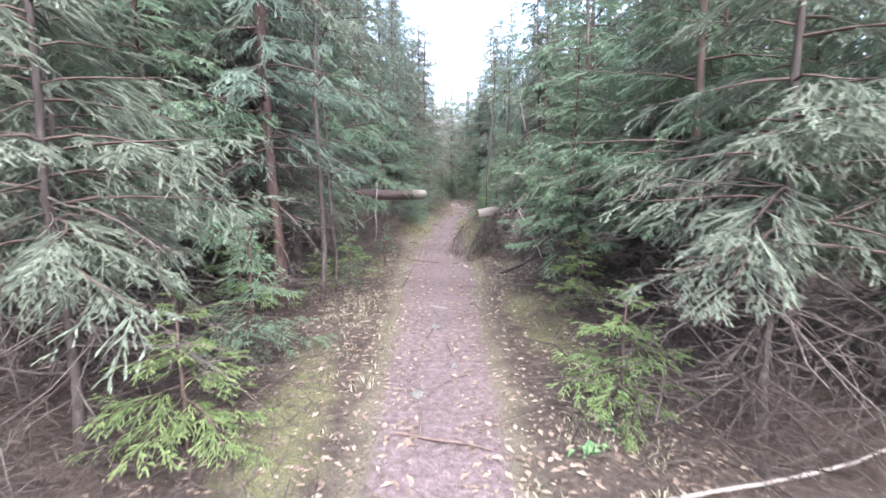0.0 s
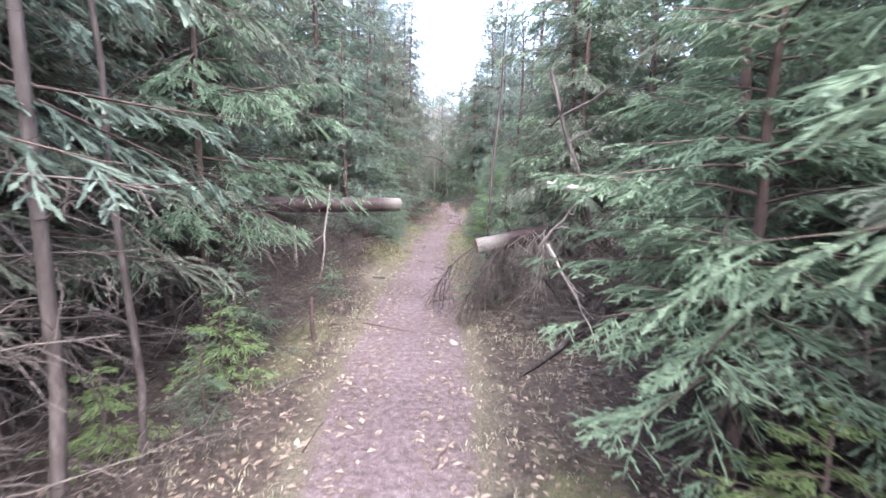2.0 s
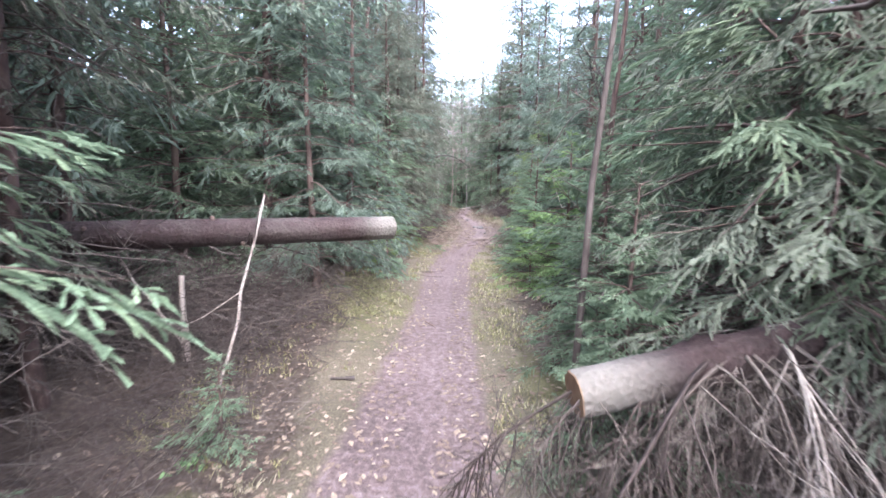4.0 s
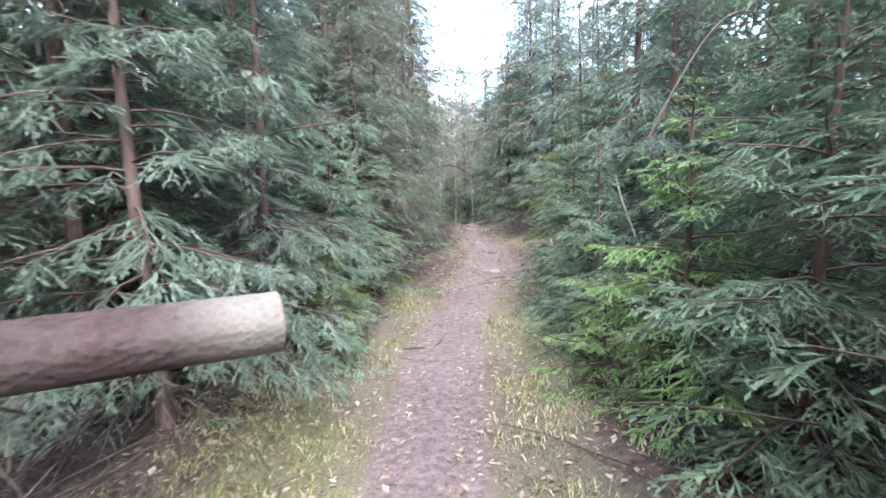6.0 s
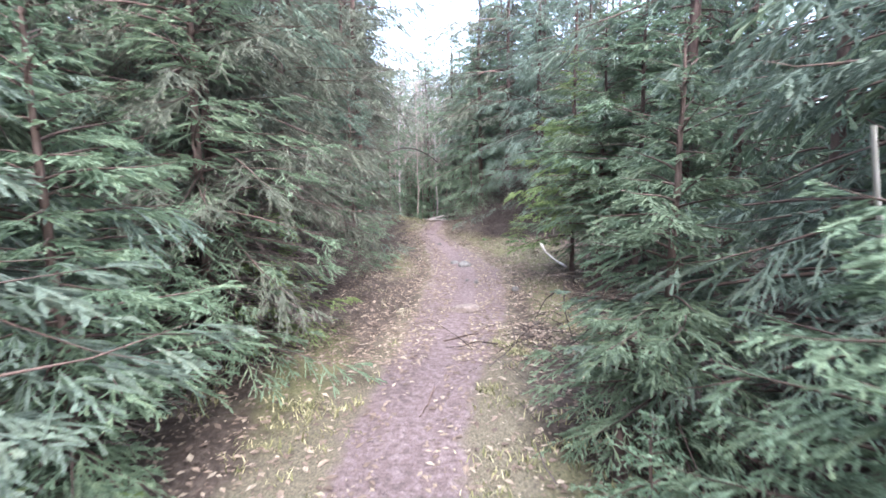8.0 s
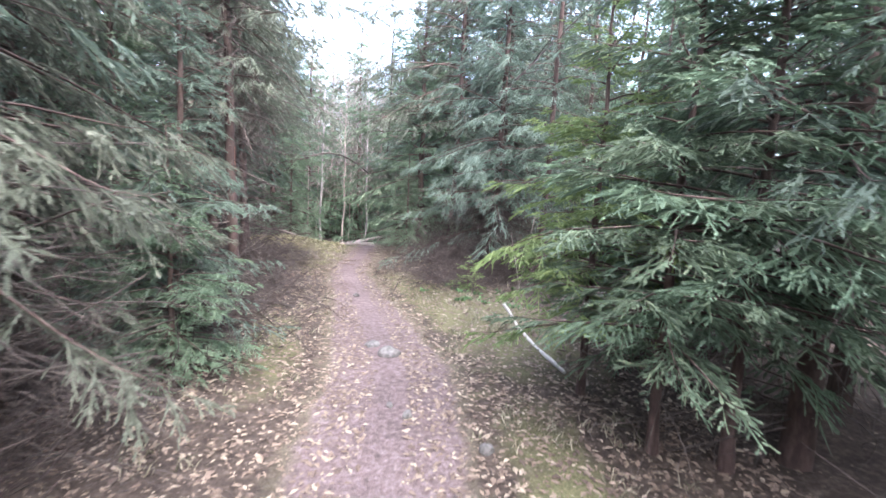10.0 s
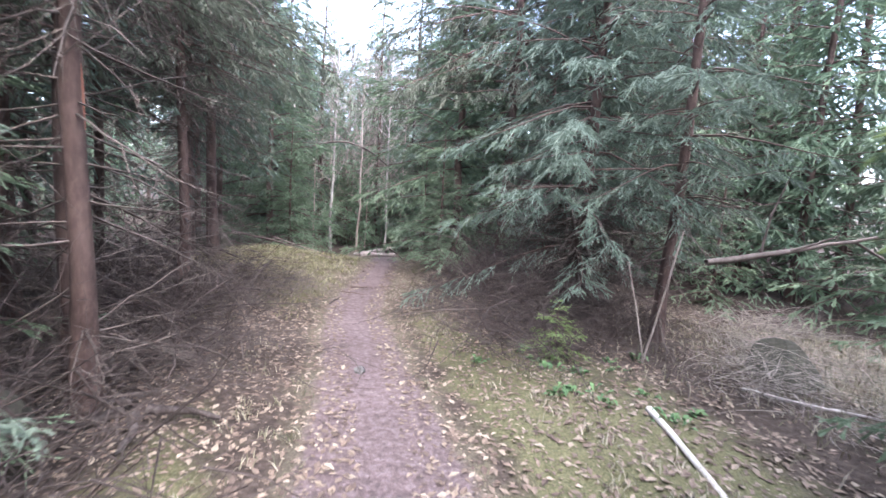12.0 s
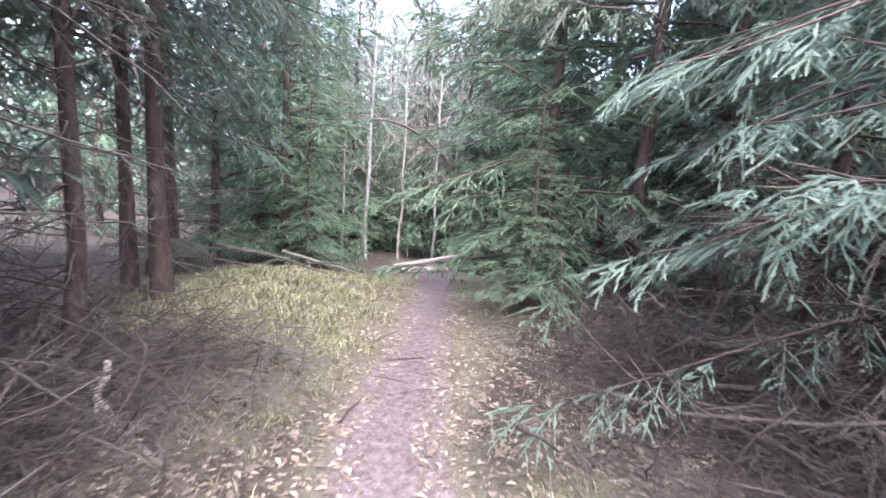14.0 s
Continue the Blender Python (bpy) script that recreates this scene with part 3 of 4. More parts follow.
# ---- the trees that line the path ----
NEAR = """D -1.9 2.3 .9; E2 -1.35 2.35 .8; E -1.45 3.5 1.1; D2 -2.35 4.0 .9; N -1.68 4.85 .95; P -1.33 5.03 1.2; P -1.27 5.5 .8; G -2.75 6.3 .8; P -2.3 6.9 1.2; D -2.2 6.2 .9; D2 -2.5 8.0 1
D -3.1 9.5 .9; P -2.9 9.0 1.1; E -1.2 6.0 .6; E2 -1.5 5.6 .5; B -2.3 13.2 1.1; B2 -1.35 13.6 .95; B -3.3 12.9 1.2; B2 -1.9 14.9 1; A -1.15 15.0 .9; B -1.15 16.3 .85; H -3.0 15.5 1
N -1.75 17.4 1; E -.75 13.4 .8; A2 -.95 14.1 .6
D 1.8 2.5 .95; G -2.2 12.8 .8; G -3.1 10.7 .75; E2 1.1 2.75 .75; D2 1.9 3.7 1; C 1.12 5.1 .72; D 1.98 4.72 .8; D2 1.75 5.8 .9; D 2.6 5.6 1; E2 1.35 4.6 .7; P .78 9.15 .85; D2 1.75 9.3 1.1; A 1.25 10.2 .7
P2 1.43 10.66 .8; B 2.4 10.8 1.1; A 1.75 11.9 1; A2 1.6 12.75 1.05; A 1.25 13.8 .75; B 2.4 13.0 1; B2 2.3 14.8 1; A 1.5 15.2 .85; E2 1.2 13.0 .75; E 1.15 14.6 .6; B2 3.5 16.6 1.1
A2 -.95 16.9 .75; F3 -1.0 18.5 .75; M -1.95 19.5 1; M -2.4 18.3 1; B2 -.75 20.1 .7; A -.62 19.7 .75; M -.5 21.85 .95; M -1.05 22.3 .9; B -1.6 21.2 1; M -1.2 24.2 .9; M -1.6 25.3 .9; M -2.4 25.0 .9; H2 -2.9 23.0 1
C 2.46 18.6 .85; C 2.8 18.4 .95; N 3.3 18.45 1.1; C2 2.35 19.35 .85; B 3.3 20.2 .8; F2 2.95 24.4 .9; G -2.0 26.6 .8; G -2.3 23.6 .8; G 3.4 25.4 .8; G 3.5 29.8 .9; G -2.7 30.0 .9; G -2.2 20.8 .75; G 3.2 33.5 .9; G -3.0 34.5 .9; N 3.6 23.6 .9; B 2.2 28.2 1.7; B 1.75 27.0 .55; B2 3.4 26.5 1; E2 2.3 23.0 .5
J -1.6 32.5 1; J 1.9 31.8 1; J -3 30.8 1.1; J -.4 35.5 .9; J 1.4 36 1.1; J 2.9 36 1; J -2.2 37 1.2; J .3 40 1.1; J -1.0 41 1.2; J 1.8 41 1; K .9 33.6 .9; K -1.5 36 1; H -2.3 33.5 1; K -.6 33.0 1; K .6 36.0 1.1; K2 -.9 31.5 .9; K2 1.9 33.0 1; K -2.6 35 1; K2 .3 34.5 1; H2 2.9 34 1; K 1.6 38 1; H 3.4 31.5 1.2; K2 -.3 37 1.1; K .2 39 .9; K 1.2 40 .9; K -1.2 39.5 .95; B .2 41.6 2.2; B2 1.2 42.2 1.9; B -.8 42.2 2.2; B 2.1 41.6 2.2; B2 -1.7 42.4 2.0; B2 .7 43.2 2.1; B -.2 43.6 2.3; H -2.6 42.6 1.1; B -1.8 30.8 1.7; B -1.25 35.2 1.9; B 2.1 36.0 2.0; B2 -2.1 33.6 1.7; B2 2.4 33.2 1.6; B -1.2 29.9 .7; K2 .1 33.4 1.5; K2 .8 35.2 1.7; K2 -.5 36.2 1.7; K2 1.4 34.2 1.4; K2 .4 37.4 1.8; K2 -.9 34.6 1.5; K2 1.2 38.6 1.8; K2 0 40.6 1.8; B2 3.2 38.5 1.8; B2 -2.4 38.8 1.8; J 6.5 23.5 1; J 7.3 22 1.1; H 7.5 24.5 1; J 5.6 25.5 .8; E -1.5 7.2 1; E -1.9 8.3 .9; E2 -1.3 6.5 .6; E -1.1 9.2 .6; E2 -2.0 4.6 .9; H 3.1 43.2 1.1; J .9 39.2 1.4; J -.5 40.2 1.4; J 1.9 39.4 1.4; H -2.6 40 1.1; H2 3.4 40 1.1; H 2.7 37 1.1; H2 -3.4 37.5 1.2; H -3.3 33.8 1.2; K2 .9 38 1; K2 -1.6 38 1.2; K2 2.2 40 1.1; H 3.9 27.5 1.2; G -2.6 28.5 1; H 3.6 34.5 1.3
C 3.3 4.4 1.1; D2 3.1 3.2 .9; C 2.6 6.6 1.1; H 3.7 6.9 .9; H2 -3.0 5.2 .9; H2 -3.3 3.5 .9; D -2.6 3.2 1; D -2.4 5.2 1; H2 -3.4 7.4 1; D -2.7 8.7 .9; H 3.0 9.6 1; H2 3.2 12.2 1; H -3.0 16.8 1; H2 -2.6 20.6 1; H 3.6 15.2 1; H -2.6 14.2 1; H 4.6 20.5 .9; A 1.02 9.0 .65; Q 2.75 27.0 1; Q -1.6 26.4 .95; H .6 35.0 1; H2 1.75 34.6 1.05; H 2.5 32.8 .9; D2 -1.75 7.3 1; M -2.4 9.5 .9; M -2.0 8.3 .9; M -3.2 9.2 1; M -2.2 5.7 1; M -2.6 7.6 1; B2 -1.5 12.45 .85; B -2.8 11.9 1; D -2.5 6.9 1; D -3.3 8.5 1.1; F3 -1.15 16.6 .7; D -1.5 17.6 .9; D 2.7 2.6 1.1; D2 2.5 4.4 1; D2 2.9 5.6 1; H 7.6 26.2 1.1; H2 9.5 23.5 1.2; H 6.2 27.4 1.1; H2 9.8 20.8 1.2; H 8.6 28.4 1.2; H2 10.8 26 1.2; H -1.1 37.5 .8; H2 .4 38.5 .85; H 1.9 37.2 .9; H2 -2.4 38.6 .9; H .9 43 1; H2 -.6 44 1; F3 1.55 8.95 .62; D 2.6 8.9 1; H -3.6 36.4 1; H2 3.1 38.4 1; H 2.2 44.5 1.1; H2 -2.2 45 1.1; G2 .3 47 1; G2 1.6 48.5 1; G2 -1.2 49 1"""
for row in NEAR.replace("\n", ";").split(";"):
    k, x, y, s = row.split()
    plant(k, float(x), float(y), float(s))

# ---- the forest behind ----
def fill(n, lo, hi, y0, y1, keys, gap, smin=0.8, smax=1.2):
    done, tries = 0, 0
    while done < n and tries < n * 40:
        tries += 1
        y = y0 + (y1 - y0) * RNG.rand()
        d = lo + (hi - lo) * RNG.rand()
        x = path_x(y) + d * (1 if RNG.rand() > 0.5 else -1)
        if (3.0 < x < 9 and 19.2 < y < 25 or -10 < x < 0 and 23.5 < y < 34) and RNG.rand() < 0.75:
            continue
        if min((x - a) ** 2 + (y - b) ** 2 for a, b in SPOTS) < gap * gap:
            continue
        plant(keys[RNG.randint(len(keys))], x, y, smin + (smax - smin) * RNG.rand())
        done += 1


fill(30, 2.9, 5.2, 1.0, 31, ["H2", "H", "G2", "H"], 0.95, 0.9, 1.2)
fill(56, 4.8, 10, 2, 36, ["H2", "H", "H", "H2", "G2"], 1.15, 0.9, 1.4)
fill(26, 2.8, 11, 36, 52, ["H", "H2", "H", "K"], 1.2, 0.9, 1.3)


def far_forest(n):
    """The woods all around, further off: trunks and drooping branches."""
    rng = np.random.RandomState(77)
    sp, tr = Sprays(), Tubes(4)
    done = 0
    while done < n:
        x, y = rng.uniform(-34, 36), rng.uniform(-22, 78)
        d = abs(x - path_x(y))
        if d < 9.5 and -2 < y < 50 or d < 4 and y < 0 or min((x - a) ** 2 + (y - b) ** 2 for a, b in SPOTS) < 1.4:
            continue
        h = rng.uniform(9, 14) if d > 4 else rng.uniform(6, 8)
        z0 = gz(x, y)
        tr.add([(x, y, z0 - 0.2), (x, y, z0 + h * 0.5), (x, y, z0 + h)], [0.11, 0.07, 0.01])
        k = int(h * 9)
        q = np.sort(rng.rand(k)) ** 0.9
        zz = z0 + h * (0.12 + 0.88 * q)
        az = rng.rand(k) * 6.283
        L = (0.25 + 1.7 * (1 - q) ** 0.8) * rng.uniform(0.7, 1.2, k)
        dr = np.stack([np.cos(az), np.sin(az), -0.35 + 0.6 * q + rng.normal(0, 0.15, k)], 1)
        sp.add(np.stack([np.full(k, x), np.full(k, y), zz], 1), dr, L, 0.16)
        sp.add(np.stack([np.full(k, x), np.full(k, y), zz], 1) + dr * (L * 0.45)[:, None], dr + rng.normal(0, 0.5, (k, 3)), L * 0.6, 0.16)
        done += 1
    root = new("far_forest")
    tagged(part("trunkwork", tr.mesh("trunkwork", BARK), root), kind="stuff")
    tagged(part("crown", sp.mesh("crown", NEEDLES_BLUE, rng), root), kind="stuff")
    tagged(root, "dense spruce forest in the distance", "forest", kind="stuff")


far_forest(330)

# kinds that found no place
for key in [k for k in PROTO if k not in USED]:
    for o in [*PROTO[key].children_recursive, PROTO[key]]:
        bpy.data.objects.remove(o)

# ---- dead brush under the trees ----
BRUSH = [brush(np.random.RandomState(20 + i), 330, 0.9, 0.7, 0.45, TWIGWOOD, 0.004) for i in range(3)]
HEAP_BRUSH = [brush(np.random.RandomState(40 + i), 420, 0.9, 0.6, 0.6, BROWN_DEAD, 0.004) for i in range(2)]
GREY_BRUSH = [brush(np.random.RandomState(30 + i), 420, 0.9, 0.6, 0.6, DEADWOOD, 0.0042) for i in range(2)]


def lay_brush(me, x, y, s, hz=1.0, label="tangle of brown dead twigs on the forest floor", lift=0.0):
    ob = new("dead_brush", me)
    ob.matrix_basis = pose(x, y, gz(x, y) + lift, 0, 0, RNG.rand() * 360) @ Matrix.Diagonal((s, s, s * hz, 1))
    tagged(ob, label, "brush", "dead brush beside the path", "stuff")


for i in range(46):
    y = 1.5 + 26 * RNG.rand()
    sd = 1 if RNG.rand() > 0.5 else -1
    if sd > 0 and 18.2 < y < 22.5:
        continue
    lay_brush(BRUSH[i % 3], path_x(y) + sd * (half_width(y) + 0.95 + 1.6 * RNG.rand()), y, 0.7 + 0.5 * RNG.rand())
for x, y in ((-1.5, 7.0), (-1.9, 8.0), (-1.3, 8.6), (-1.6, 9.4), (-1.2, 5.6), (-1.6, 4.6), (-1.3, 3.0), (1.6, 3.3), (1.5, 4.4), (2.0, 5.4), (1.3, 5.3), (1.8, 2.2), (-1.9, 2.0), (1.7, 25.0), (2.0, 22.9)):
    lay_brush(BRUSH[RNG.randint(3)], x, y, 0.75, 0.9)
for x, y, s, hz in ((-1.7, 11.0, 0.9, 1.5), (-2.4, 10.9, 1.0, 1.5), (-1.2, 11.3, 0.7, 1.2), (-1.9, 10.5, 0.8, 1.1), (-3.2, 10.6, 1, 1.5), (-2.7, 10.2, 0.9, 1.2),
                    (-0.9, 22.5, 0.9, 1.5), (-1.1, 23.4, 1.0, 1.4), (-0.8, 20.7, 0.9, 1.4), (-1.3, 21.5, 1.0, 1.6), (-1.6, 24.3, 1.0, 1.3), (-1.9, 22.6, 1.1, 1.6), (-1.0, 25.0, 0.7, 0.9), (-2.3, 25.0, 1.0, 1.2), (-0.65, 17.3, 0.55, 1.5), (-0.8, 18.0, 0.6, 1.8), (-0.75, 18.8, 0.6, 1.6), (-1.3, 18.4, 0.8, 1.6), (2.2, 24.5, 0.8, 2.0), (2.6, 24.7, 0.9, 2.2), (2.1, 25.2, 0.7, 1.8), (3.0, 24.2, 0.8, 1.9), (2.6, 24.0, 0.7, 1.6), (2.2, 23.8, 0.5, 1.2), (3.1, 23.6, 0.6, 1.2)):
    lay_brush(BRUSH[RNG.randint(3)], x, y, s, hz, "dark brown tangle of dead spruce branches")
for x, y, s, hz in ((-1.6, 11.0, 0.8, 1.3), (-2.2, 10.7, 0.9, 1.3), (-2.9, 10.4, 0.9, 1.3), (-1.7, 10.3, 0.7, 1.0), (1.7, 7.8, 0.8, 1.3), (2.5, 7.8, 0.9, 1.5), (1.3, 7.6, 0.6, 1.1), (2.1, 8.2, 0.8, 1.7), (1.4, 8.2, 0.6, 1.3), (3.0, 8.3, 0.9, 1.8),
                    (2.3, 26.0, 0.7, 1.0), (2.6, 23.9, 0.6, 0.9), (-1.5, 19.0, 0.8, 1.4)):
    lay_brush(HEAP_BRUSH[RNG.randint(2)], x, y, s, hz, "grey-brown tangle of dry dead spruce branches")


for i in range(44):
    y = 1.2 + 25.5 * RNG.rand()
    d = half_width(y) + 0.75 + 1.9 * RNG.rand()
    lay_brush((BRUSH + HEAP_BRUSH)[i % 5], path_x(y) + (d if i % 2 else -d), y, 0.8 + 0.3 * RNG.rand(), 0.28, "flat litter of dead twigs on the forest floor")


def hanging_branch(rng, length, mat):
    """A dead spruce branch that hangs down, with its drooping side twigs."""
    t = Tubes(3)
    dv = np.array([rng.normal(0, 0.35), -0.55 + rng.normal(0, 0.35), 0.1])
    pts = [np.zeros(3)]
    for j in range(7):
        dv = dv / np.linalg.norm(dv) + rng.normal(0, 0.10, 3) + np.array([0, 0, -0.30])
        pts.append(pts[-1] + dv / np.linalg.norm(dv) * length / 7)
    pts = np.array(pts)
    t.add(pts, np.linspace(0.011, 0.003, 8))
    for j in range(30):
        i = rng.randint(1, 7)
        p = pts[i] + (pts[i + 1] - pts[i]) * rng.rand()
        e = (pts[i + 1] - pts[i]) / length * 3 + rng.normal(0, 0.45, 3) + np.array([0, 0, -0.45])
        l2 = length * (0.18 + 0.35 * rng.rand())
        q = [p, p + e * l2 * 0.4 + rng.normal(0, 0.015, 3), p + e * l2 * 0.75 + [0, 0, -0.06 * l2], p + e * l2 + [0, 0, -0.2 * l2]]
        t.add(q, [0.004, 0.0032, 0.0024, 0.0012])
        for k in range(3):
            c = q[rng.randint(1, 3)]
            t.add([c, c + (e + rng.normal(0, 0.5, 3)) * l2 * 0.22, c + (e + rng.normal(0, 0.6, 3)) * l2 * 0.4], [0.0024, 0.0018, 0.001])
    return t.mesh("dead_branch", mat)


HANG = [hanging_branch(np.random.RandomState(60 + i), 0.85 + 0.1 * i, (BROWN_DEAD, DEADWOOD, BROWN_DEAD, TWIGWOOD)[i]) for i in range(4)]


def trunk_branches(log, a, b, n, seed):
    """Dry branches still on a fallen trunk, drooping to the ground around it."""
    r = np.random.RandomState(seed)
    to_log = log.matrix_basis.inverted()
    for i in range(n):
        f = 0.03 + 0.8 * r.rand()
        p = Vector(a).lerp(Vector(b), f)
        s = 0.55 + 0.65 * r.rand()
        ob = part("dead_branch", HANG[i % 4], log, "dry drooping dead branch")
        ob.matrix_basis = to_log @ pose(p.x, p.y - 0.04, p.z + 0.05, 0, 0, r.normal(0, 55)) @ Matrix.Diagonal((s, s, s, 1))


for x, y in ((4.3, 21.6), (5.2, 22.6), (4.6, 23.6), (6.0, 21.8), (3.9, 22.5), (5.6, 24.2)):
    lay_brush(GREY_BRUSH[RNG.randint(2)], x, y, 0.8, 0.5, "grey dead branches scattered on the slope")


# ---- leaf litter, grass and moss ----
def scatter(name, n, sample, shape, mat, label, category, seed):
    r = np.random.RandomState(seed)
    x, y = sample(r, n)
    z = ground_z(x, y)
    V, F = shape(r, len(x))
    V = V + np.stack([x, y, z], 1)[:, None]
    faces = (np.arange(len(x))[:, None, None] * V.shape[1] + np.array(F)[None]).reshape(-1, 3)
    return tagged(new(name, mesh_from(name, V.reshape(-1, 3), faces, mat)), label, category, kind="stuff")


def leaf_shape(r, n, size=0.018):
    """A curled leaf: pointed oval folded along its middle rib."""
    a = r.rand(n) * 6.283
    s = size * (0.5 + 1.5 * r.rand(n) ** 1.7)
    tilt, fold = r.normal(0, 0.2, n), 0.03 + 0.3 * r.rand(n)
    base = np.array([(-1, 0, 0), (0.0, 0.55, 1), (0.0, -0.55, 1), (1, 0, 0.3), (0, 0, 0)], float)
    lx, ly, lz = base[None, :, 0] * s[:, None], base[None, :, 1] * s[:, None], base[None, :, 2] * (s * fold)[:, None]
    lz = lz + lx * np.sin(tilt)[:, None] + 0.005 * np.ones((n, 1))
    c, d = np.cos(a)[:, None], np.sin(a)[:, None]
    return np.stack([lx * c - ly * d, lx * d + ly * c, lz], -1), [(0, 4, 1), (4, 3, 1), (0, 2, 4), (4, 2, 3)]


def blade_shape(h):
    def shape(r, n):
        a, l = r.rand(n) * 6.283, h * (0.5 + r.rand(n))
        lean = 0.35 + 0.75 * r.rand(n)
        w = 0.0028 + 0.002 * r.rand(n)
        c, s = np.cos(a), np.sin(a)
        def P(t, side):
            out = lean * l * t ** 1.6
            return np.stack([c * out - s * w * side, s * out + c * w * side, l * t * (1 - 0.35 * lean * t)], -1)
        V = np.stack([P(0, 1), P(0, -1), P(0.55, 0.8), P(0.55, -0.8), P(1, 0)], 1)
        return V, [(0, 1, 2), (1, 3, 2), (2, 3, 4)]
    return shape


def along(y0, y1, dmin, dmax, power=1.0):
    def sample(r, n):
        y = y0 + (y1 - y0) * r.rand(n)
        d = dmin + (dmax - dmin) * r.rand(n) ** power
        return PX(y) + np.where(r.rand(n) > 0.5, 1, -1) * (half_width(y) * 0 + d), y
    return sample


def verge_tufts(y0, y1, width, per):
    def sample(r, n):
        m = n // per
        y = y0 + (y1 - y0) * r.rand(m * 3)
        x = PX(y) + np.where(r.rand(m * 3) > 0.5, 1, -1) * (half_width(y) * (0.9 + 0.3 * r.rand(m * 3)) + width * 1.7 * r.rand(m * 3) ** 0.9)
        keep = waves(x, y, 2.6, 9) + 0.5 * waves(x, y, 7, 10) + 0.25 * r.normal(0, 1, len(x)) > 0.22
        x, y = x[keep][:m], y[keep][:m]
        x, y = np.repeat(x, per), np.repeat(y, per)
        return x + r.normal(0, 0.035, len(x)), y + r.normal(0, 0.035, len(y))
    return sample


scatter("leaf_litter", 17000, along(0.8, 17.5, 0.1, 1.6), leaf_shape, LITTER, "scattered brown and pale fallen leaves", "leaf litter", 51)
scatter("leaf_litter", 40000, along(16.5, 28.5, 0.12, 2.4), leaf_shape, LITTER, "thick layer of brown and pale fallen leaves", "leaf litter", 52)
scatter("leaf_litter", 9000, along(0.8, 30, 1.2, 4.5, 1.4), leaf_shape, LITTER, "brown fallen leaves under the trees", "leaf litter", 53)
scatter("grass", 5000, verge_tufts(0.8, 10, 0.5, 12), blade_shape(0.042), GRASSM, "short dry yellowish grass along the path", "grass", 54)
scatter("grass", 18000, verge_tufts(9.0, 17.5, 0.7, 14), blade_shape(0.042), GREENGRASS, "short yellow-green grass along the path", "grass", 55)
scatter("grass", 4000, verge_tufts(17.5, 30, 0.75, 14), blade_shape(0.06), GRASSM, "dry yellowish grass among fallen leaves", "grass", 56)


def bank_moss(r, n):
    m = n // 30
    x, y = -0.7 + r.normal(0, 0.75, m), 26.9 + r.normal(0, 1.4, m)
    keep = np.abs(x - PX(y)) > 0.45
    x, y = np.repeat(x[keep], 30), np.repeat(y[keep], 30)
    return x + r.normal(0, 0.06, len(x)), y + r.normal(0, 0.06, len(y))


scatter("moss", 13000, bank_moss, blade_shape(0.07), MOSSM, "yellow-green moss and grass on the bank", "moss", 57)


# ---- sticks, stones and logs ----
def stick(name, a, b, r, mat, label, category="stick", bend=0.06, lift=None, sides=6, forks=0, seed=0, taper=0.5, group="sticks on the ground", tip=False):
    """A bent stick from a to b; two-number ends lie on the ground."""
    rng = np.random.RandomState(seed + int(abs(a[0] * 100) + abs(a[1] * 37)))
    a = np.array(a if len(a) == 3 else (*a, gz(*a) + r * 0.8), float)
    b = np.array(b if len(b) == 3 else (*b, gz(*b) + r * 0.8), float)
    L = np.linalg.norm(b - a)
    n = 8
    t = np.linspace(0, 1, n)
    pts = a + np.outer(t, b - a) + np.cumsum(rng.normal(0, bend * L / 3, (n, 3)) * [1, 1, 0.35], 0) * np.sin(t * math.pi)[:, None]
    root = new(name)
    root.matrix_basis = Matrix.Translation(a)
    tb = Tubes(sides)
    tb.add(pts - a, r * (1 - (1 - taper) * t) * (1 + rng.normal(0, 0.08, n)))
    part("stem", tb.mesh("stem", mat), root)
    if tip:
        e = Tubes(8)
        e.add([pts[0] - a, (pts[0] + pts[1]) / 2 - a, pts[1] - a], [0.002, r * 1.25, r * 1.1])
        part("peeled_tip", e.mesh("peeled_tip", BLEACHED), root, "pale pointed peeled end")
    for i in range(forks):
        f = Tubes(4)
        p = pts[rng.randint(2, n - 1)] - a
        d = (b - a) / L * 0.6 + rng.normal(0, 0.55, 3)
        l2 = L * (0.15 + 0.25 * rng.rand())
        f.add([p, p + d * l2 * 0.5 + rng.normal(0, 0.02, 3), p + d * l2], [r * 0.5, r * 0.4, r * 0.15])
        part("side_twig", f.mesh("side_twig", mat), root)
    return tagged(root, label, category, group)


def stone(x, y, sx, sy, sz, label, seed, sink=0.3, mat=None):
    bm = bmesh.new()
    bmesh.ops.create_icosphere(bm, subdivisions=3, radius=1)
    rng = np.random.RandomState(seed)
    planes = [(Vector(rng.normal(0, 1, 3)).normalized(), 0.62 + 0.25 * rng.rand()) for i in range(9)]
    for v in bm.verts:
        for nrm, d in planes:
            k = v.co.dot(nrm) - d
            if k > 0:
                v.co -= nrm * k
        v.co += v.co.normalized() * noise.noise(v.co * 3 + Vector((seed, 0, 0))) * 0.06
        v.co = Vector((v.co.x * sx, v.co.y * sy, v.co.z * sz))
    me = bpy.data.meshes.new("stone")
    bm.to_mesh(me)
    bm.free()
    me.materials.append(mat or STONE)
    ob = new("stone", me)
    ob.matrix_basis = pose(x, y, gz(x, y) + sz * (0.5 - sink), 0, 0, seed * 40)
    return tagged(ob, label, "stone", "stones on the path")


